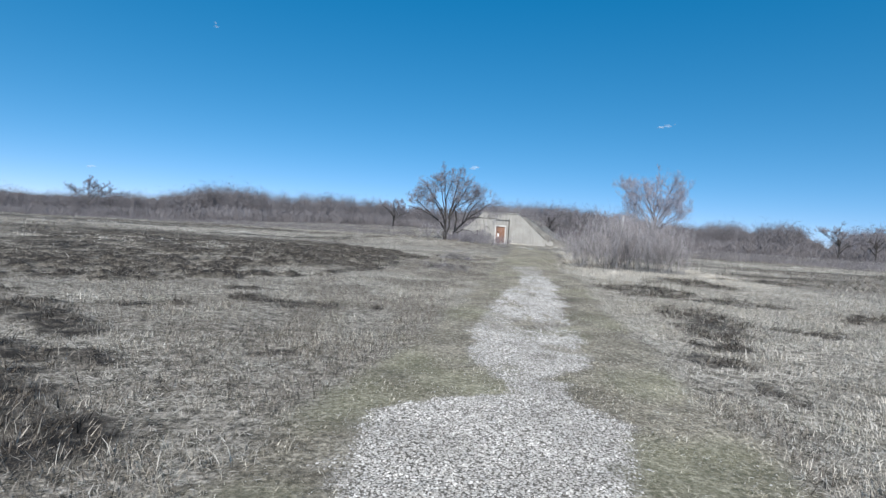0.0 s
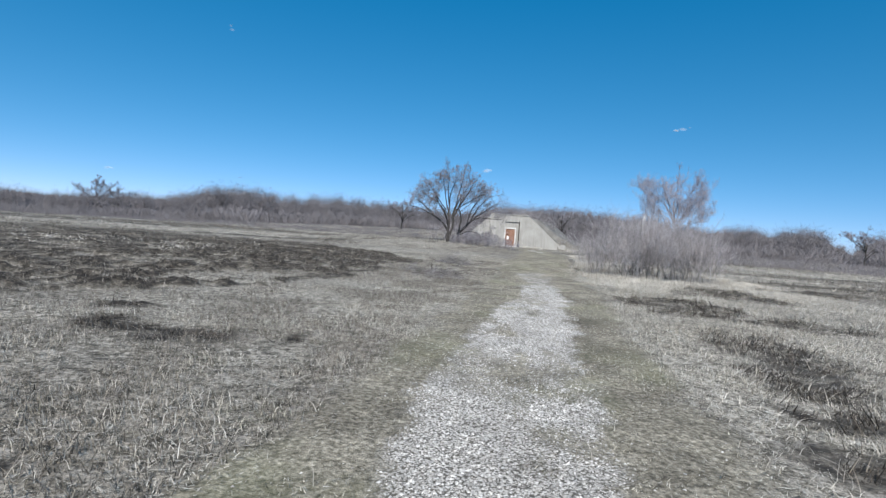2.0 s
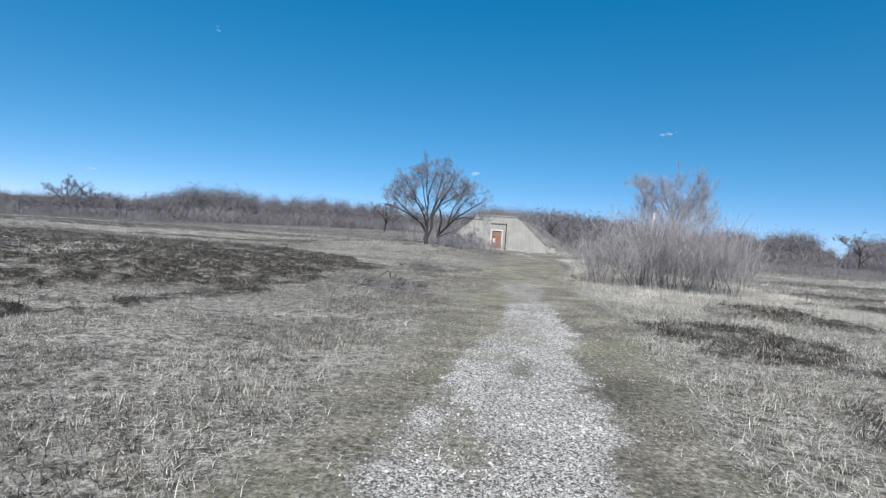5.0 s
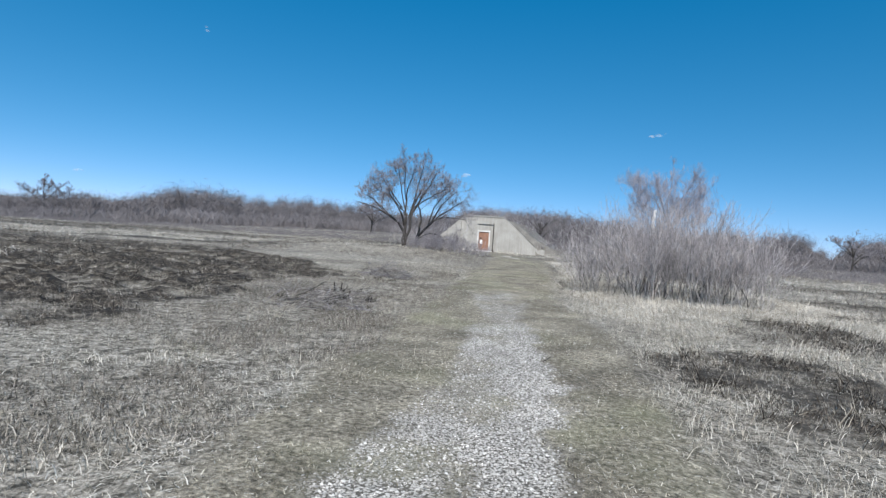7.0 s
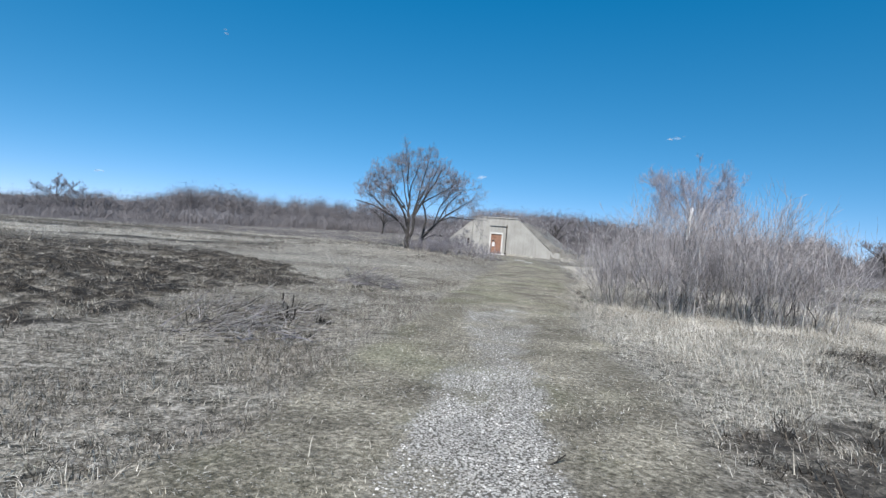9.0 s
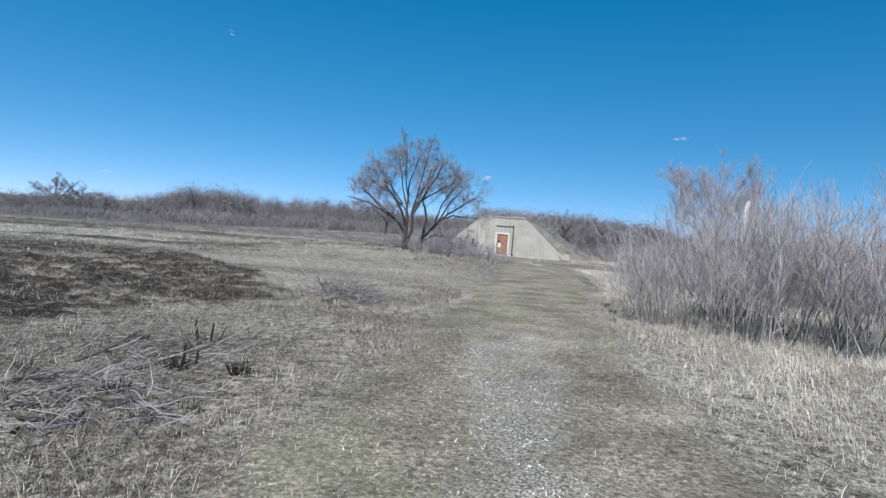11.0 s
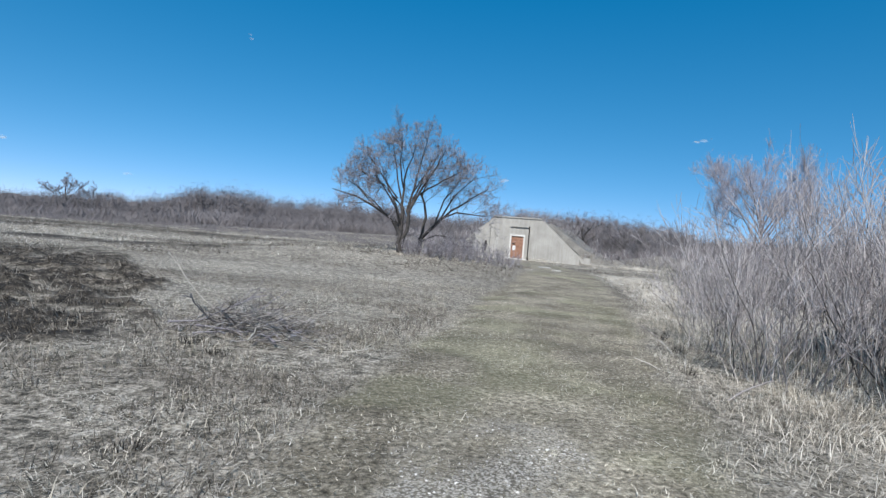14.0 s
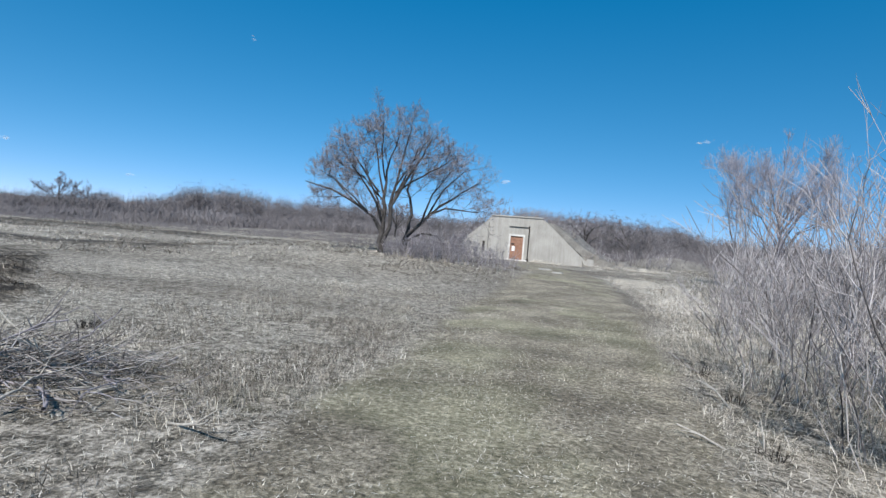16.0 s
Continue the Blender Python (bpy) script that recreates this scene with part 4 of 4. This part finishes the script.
for x, y, turn, ln, r, mt, rise in ((6.02, 29.35, 125, 0.4, 0.011, M_BLEACH, 0.3), (6.35, 29.5, 60, 0.35, 0.01, M_BLEACH, 0.5), (7.0, 32.2, 150, 0.5, 0.012, M_SHRUB, 0.3), (6.6, 30.6, 100, 0.6, 0.012, M_BLEACH, 0.5),
                                    (2.1, 28.9, -25, 0.7, 0.012, M_BLEACH, 0.1), (0.1, 30.3, 165, 1.3, 0.013, M_BLEACH, 0.75), (1.4, 23.6, 15, 0.6, 0.014, M_CHAR, 0.05), (3.5, 17.9, 20, 0.16, 0.008, M_CHAR, 0.05), (6.3, 28.2, 40, 0.7, 0.014, M_SHRUB, 0.4)):
    loose_stick(x, y, turn, ln, r, mt, "bleached fallen stick in the grass" if mt is M_BLEACH else "dark fallen stick in the grass", rise)


def snag():
    """A barkless broken trunk, pale at its top, among the shrubs."""
    e = thing("snag", at(9.86, 31.2), "pale broken dead trunk among the shrubs", "snag")
    w = Wood(9)
    w.tube([Vector(p) for p in ((0, 0, 0), (0.02, 0, 0.6), (-0.02, 0, 1.2), (-0.05, 0, 1.75), (-0.06, 0, 1.95))], [0.085, 0.075, 0.07, 0.062, 0.055], 9)
    w.limb(Vector((-0.02, 0, 1.3)), Vector((0.6, -0.2, 0.6)), 0.35, 0.03, 0.015, 3, 0.15, 0.0, 6)
    ob = new("trunk", w.mesh("trunk", M_SHRUB))
    ob.parent = e
    w = Wood(10)
    w.tube([Vector(p) for p in ((-0.06, 0, 1.93), (-0.05, 0, 2.3), (-0.02, 0, 2.65), (0.01, 0, 2.86), (0.03, 0, 2.9))], [0.05, 0.056, 0.054, 0.046, 0.012], 9)
    ob = tagged(new("broken_top", w.mesh("broken_top", M_PAPER)), "pale barkless top")
    ob.parent = e


snag()


def stake():
    w = Wood(12)
    w.tube([Vector(p) for p in ((0, 0, 0), (0.01, 0, 0.35), (0.04, 0, 0.72))], [0.014, 0.013, 0.01], 6)
    ob = new("stake", w.mesh("stake", M_BLEACH))
    ob.matrix_world = at(9.5, 25.0)
    tagged(ob, "thin bleached stake standing in pale grass", "stake")


stake()


def slab(x, y, sx, sy, turn):
    bm = bmesh.new()
    box(bm, -sx, sx, -sy, sy, -0.1, 0.09, 0.03)
    for v in bm.verts:
        v.co += Vector((noise.noise(v.co * 3), noise.noise(v.co * 3 + Vector((5, 0, 0))), 0)) * 0.08
    me = bpy.data.meshes.new("slab")
    bm.to_mesh(me)
    bm.free()
    me.materials.append(M_CONCRETE)
    ob = new("slab", me)
    ob.matrix_world = at(x, y, turn, 0)
    tagged(ob, "pale broken concrete slab lying before the bunker", "slab", "broken slabs")


slab(8.9, 63.0, 0.35, 0.4, 12)
slab(8.9, 57.5, 0.3, 0.35, -10)


# ---- clouds ----
def mat_cloud():
    m, nt, b = shader("thin cloud", 1.0)
    b.inputs["Base Color"].default_value = (0.9, 0.9, 0.9, 1)
    v = coords(nt)
    f = noise_tex(nt, v, 0.035, 5, 0.6)
    a = ramp(nt, f, [(0.35, (0, 0, 0)), (0.7, (0.2, 0.2, 0.2))])
    nt.links.new(a, b.inputs["Alpha"])
    return m


M_CLOUD = mat_cloud()


def cloud(az, el, length, thick, puffs, seed):
    rng = random.Random(seed)
    d = 2400.0
    bm = bmesh.new()
    for _ in range(puffs):
        u = rng.uniform(-1, 1)
        s = thick * rng.uniform(0.4, 1.0) * (1.1 - abs(u))
        bmesh.ops.create_icosphere(bm, subdivisions=2, radius=1.0, matrix=Matrix.Translation((u * length, rng.gauss(0, 20), rng.gauss(0, thick * 0.25) + u * length * 0.05)) @ Matrix.Diagonal((s * 2.6, s * 2, s, 1)))
    for v in bm.verts:
        v.co += Vector((noise.noise(v.co * 0.05), 0, noise.noise(v.co * 0.06 + Vector((9, 0, 0))))) * thick * 0.5
    me = bpy.data.meshes.new("cloud")
    bm.to_mesh(me)
    bm.free()
    me.materials.append(M_CLOUD)
    ob = new("cloud", me)
    ob.matrix_world = pose(math.sin(radians(az)) * d, math.cos(radians(az)) * d, d * math.tan(radians(el)), 0, 0, -az)
    tagged(ob, "small thin white cloud in a clear blue sky", "cloud", "small clouds", "structure")


cloud(20.9, 10.9, 42, 8, 7, 1)
cloud(2.7, 6.4, 24, 8, 5, 2)
cloud(-40.8, 5.2, 18, 6, 8, 3)
cloud(-31.9, 3.5, 18, 5, 8, 4)
cloud(-22.7, 17.0, 10, 5, 4, 5)


# ---- grass ----
rg = np.random.default_rng(5)


def blades(name, x, y, h, w, lean, label, material, tall, swirl=1.1, lift=None):
    """Bent tapering blades, each of one island, rooted in the ground."""
    n = len(x)
    z = height(x, y) - 0.01 + (0 if lift is None else lift)
    a, face = 9.0 * vnoise(x, y, 0.9, 6, 2) + rg.normal(0, swirl, n), rg.uniform(0, 2 * np.pi, n)
    lx, ly = np.cos(a) * lean * h, np.sin(a) * lean * h
    ux, uy = np.cos(face) * w * 0.5, np.sin(face) * w * 0.5
    up = h * np.sqrt(np.clip(1 - 0.6 * lean ** 2, 0.08, 1))
    if tall:
        V = np.stack([np.stack([x - ux, y - uy, z], 1), np.stack([x + ux, y + uy, z], 1),
                      np.stack([x + lx * 0.35 + ux * 0.8, y + ly * 0.35 + uy * 0.8, z + up * 0.6], 1), np.stack([x + lx * 0.35 - ux * 0.8, y + ly * 0.35 - uy * 0.8, z + up * 0.6], 1),
                      np.stack([x + lx, y + ly, z + up], 1)], 1).reshape(-1, 3)
        b = np.arange(n)[:, None] * 5
        flat = np.concatenate([b + 0, b + 1, b + 2, b + 3, b + 3, b + 2, b + 4], 1)
        sizes = np.tile([4, 3], n)
    else:
        V = np.stack([np.stack([x - ux, y - uy, z], 1), np.stack([x + ux, y + uy, z], 1), np.stack([x + lx, y + ly, z + up], 1)], 1).reshape(-1, 3)
        flat = np.arange(3 * n)
        sizes = np.full(n, 3)
    return tagged(new(name, mesh_of(name, V, flat, sizes, material)), label, "grass", kind="stuff")


def strew(n, x0, x1, y0, y1, fall):
    """Random spots, thinned with the distance from the track."""
    x, y = rg.uniform(x0, x1, n), rg.uniform(y0, y1, n)
    d = np.abs(x - np.interp(y, PATH_Y, PATH_X))
    keep = rg.random(n) < np.exp(-np.maximum(d - 3, 0) / fall)
    return x[keep], y[keep]


def field_grass():
    x, y = strew(680000, -9, 14, 1.5, 40, 5.0)
    v, b, g = verge_mask(x, y), burn_mask(x, y), gravel_mask(x, y)
    clump = vnoise(x, y, 1.6, 5, 3)
    keep = (rg.random(len(x)) > v * 0.97) & (rg.random(len(x)) > b * 1.1) & (g < 0.3) & (rg.random(len(x)) < 0.25 + 1.2 * clump)
    x, y, clump = x[keep], y[keep], clump[keep]
    n = len(x)
    h = (0.03 + 0.09 * rg.random(n) ** 1.8) * (0.3 + 2.0 * clump ** 2)
    blades("dry_grass", x, y, h, rg.uniform(0.003, 0.007, n), rg.uniform(0.2, 1.3, n), "pale dry bent prairie grass beside the track", M_DRY, True, 3.2)
    # straw lying flat in a mat, thicker in some places than others
    x, y = strew(900000, -8, 12, 1.5, 36, 4.5)
    mat = step(0.34, 0.6, vnoise(x, y, 2.1, 2, 4))
    keep = (rg.random(len(x)) > verge_mask(x, y) * 0.5) & (rg.random(len(x)) > burn_mask(x, y) * 1.1) & (rg.random(len(x)) > gravel_mask(x, y) * 1.5) & (rg.random(len(x)) < 0.15 + mat)
    x, y, mat = x[keep], y[keep], mat[keep]
    n = len(x)
    blades("straw_litter", x, y, rg.uniform(0.018, 0.05, n) * (1 - 0.5 * verge_mask(x, y)), rg.uniform(0.004, 0.010, n), rg.uniform(1.2, 3.2, n), "matted fallen straw among the grass", M_DRY, False, 6.0, 0.04 * mat * rg.random(n))
    # dark dead weeds standing in drifts between the burnt ground and the track
    x, y = strew(420000, -8, 3.2, 1.5, 34, 4.0)
    keep = (rg.random(len(x)) > verge_mask(x, y) * 1.2) & (rg.random(len(x)) < step(0.44, 0.62, vnoise(x, y, 1.1, 4, 4)))
    x, y = x[keep], y[keep]
    n = len(x)
    blades("dark_weeds", x, y, rg.uniform(0.03, 0.13, n), rg.uniform(0.005, 0.011, n), rg.uniform(0.2, 1.5, n), "dark dead weeds in drifts through the straw", M_WEED, False, 3.0)
    # taller pale grass along the foot of the shrubs
    x, y = rg.uniform(2.0, 14, 760000), 2 + 56 * rg.random(760000) ** 1.5
    off = x - np.interp(y, PATH_Y, PATH_X)
    keep = (rg.random(len(x)) < 0.75 * step(1.3, 3.2, off)) & (rg.random(len(x)) > burn_mask(x, y)) & (rg.random(len(x)) < 1.4 * vnoise(x, y, 1.2, 1, 3)) & (rg.random(len(x)) < 0.5 + 0.5 * step(20, 25, y)) & (rg.random(len(x)) > verge_mask(x, y))
    x, y = x[keep], y[keep]
    n = len(x)
    blades("pale_tall_grass", x, y, rg.uniform(0.06, 0.24, n) * np.interp(y, [2, 18, 26], [0.4, 0.55, 1.0]), rg.uniform(0.003, 0.006, n), rg.uniform(0.3, 1.3, n), "pale feathery grass at the foot of the shrubs", M_PALEGRASS, True)
    # farther out, coarser tufts
    x, y = rg.uniform(-70, 80, 240000), rg.uniform(14, 130, 240000)
    near = (x > -9) & (x < 14) & (y < 44)
    keep = ~near & (rg.random(len(x)) > verge_mask(x, y)) & (rg.random(len(x)) > burn_mask(x, y) * 0.95) & (np.abs(x - 4) < 0.95 * y + 8) & (vnoise(x, y, 0.3, 3, 4) > 0.38)
    keep &= ~((x > 2) & (x < 16) & (y > 81.5))
    x, y = x[keep], y[keep]
    n = len(x)
    blades("far_dry_grass", x, y, rg.uniform(0.06, 0.2, n), rg.uniform(0.02, 0.05, n), rg.uniform(0.4, 1.6, n), "pale dry grass farther out over the field", M_DRY, False)


def verge_grass():
    x, y = strew(1500000, -3, 12, 1.5, 50, 4.0)
    v, g = verge_mask(x, y), gravel_mask(x, y)
    clump = step(0.36, 0.62, vnoise(x, y, 1.9, 3, 4))
    keep = (rg.random(len(x)) < v) & (rg.random(len(x)) < 0.08 + clump) & (rg.random(len(x)) > g * 1.02) & (rg.random(len(x)) < np.interp(y, [0, 30, 60], [1, 0.9, 0.4]))
    x, y = x[keep], y[keep]
    n = len(x)
    blades("track_turf", x, y, rg.uniform(0.01, 0.05, n), rg.uniform(0.006, 0.013, n), rg.uniform(0.4, 2.4, n), "short trodden greenish-brown turf of the track", M_TURF, False, 3.0)


def burnt_stubble():
    x, y = strew(1300000, -14, 14, 1.5, 40, 10.0)
    b = burn_mask(x, y) * (1 - verge_mask(x, y))
    keep = (rg.random(len(x)) < b) & (vnoise(x, y, 3.2, 4, 3) > 0.44)
    x, y = x[keep], y[keep]
    n = len(x)
    blades("burnt_stubble", x, y, (0.025 + 0.15 * rg.random(n) ** 2) * (0.4 + 1.2 * vnoise(x, y, 4.0, 6, 3)) * np.where(x > 3, 1.5, 1.0), rg.uniform(0.006, 0.015, n), rg.uniform(0.3, 1.9, n), "charred black grass stubble in burnt patches", M_STUBBLE, False)


def gravel():
    """Angular limestone chips lying on the track."""
    n = 420000
    y = rg.uniform(2.0, 27.0, n)
    x = rg.uniform(-1.5, 3.2, n) + np.interp(y, PATH_Y, PATH_X)
    keep = rg.random(n) < gravel_mask(x, y) * np.interp(y, [2, 12, 18, 21, 27], [1, 0.85, 0.6, 0.3, 0.12]) + 0.004 * verge_mask(x, y)
    x, y = x[keep], y[keep]
    n = len(x)
    base = np.array([(1, 0, 0), (-1, 0, 0), (0, 1, 0), (0, -1, 0), (0, 0, 1), (0, 0, -1)], float)
    tri = np.array([(0, 2, 4), (2, 1, 4), (1, 3, 4), (3, 0, 4)])
    s = 0.0045 + 0.008 * rg.random(n) ** 2
    P = base[None] * (s[:, None] * rg.uniform(0.6, 1.3, (n, 3)))[:, None, :] + rg.normal(0, 0.22, (n, 6, 3)) * s[:, None, None]
    a = rg.uniform(0, 2 * np.pi, n)
    c, q = np.cos(a)[:, None], np.sin(a)[:, None]
    V = np.stack([P[:, :, 0] * c - P[:, :, 1] * q + x[:, None], P[:, :, 0] * q + P[:, :, 1] * c + y[:, None], P[:, :, 2] * 0.7 + height(x, y)[:, None] + 0.3 * s[:, None]], 2)
    V, F = V[:, :5].reshape(-1, 3), (tri[None] + 5 * np.arange(n)[:, None, None]).reshape(-1)
    tagged(new("gravel", mesh_of("gravel", V, F, np.full(4 * n, 3), M_STONE)), "loose pale limestone gravel of the track", "gravel", kind="stuff")


gravel()
field_grass()
verge_grass()
burnt_stubble()
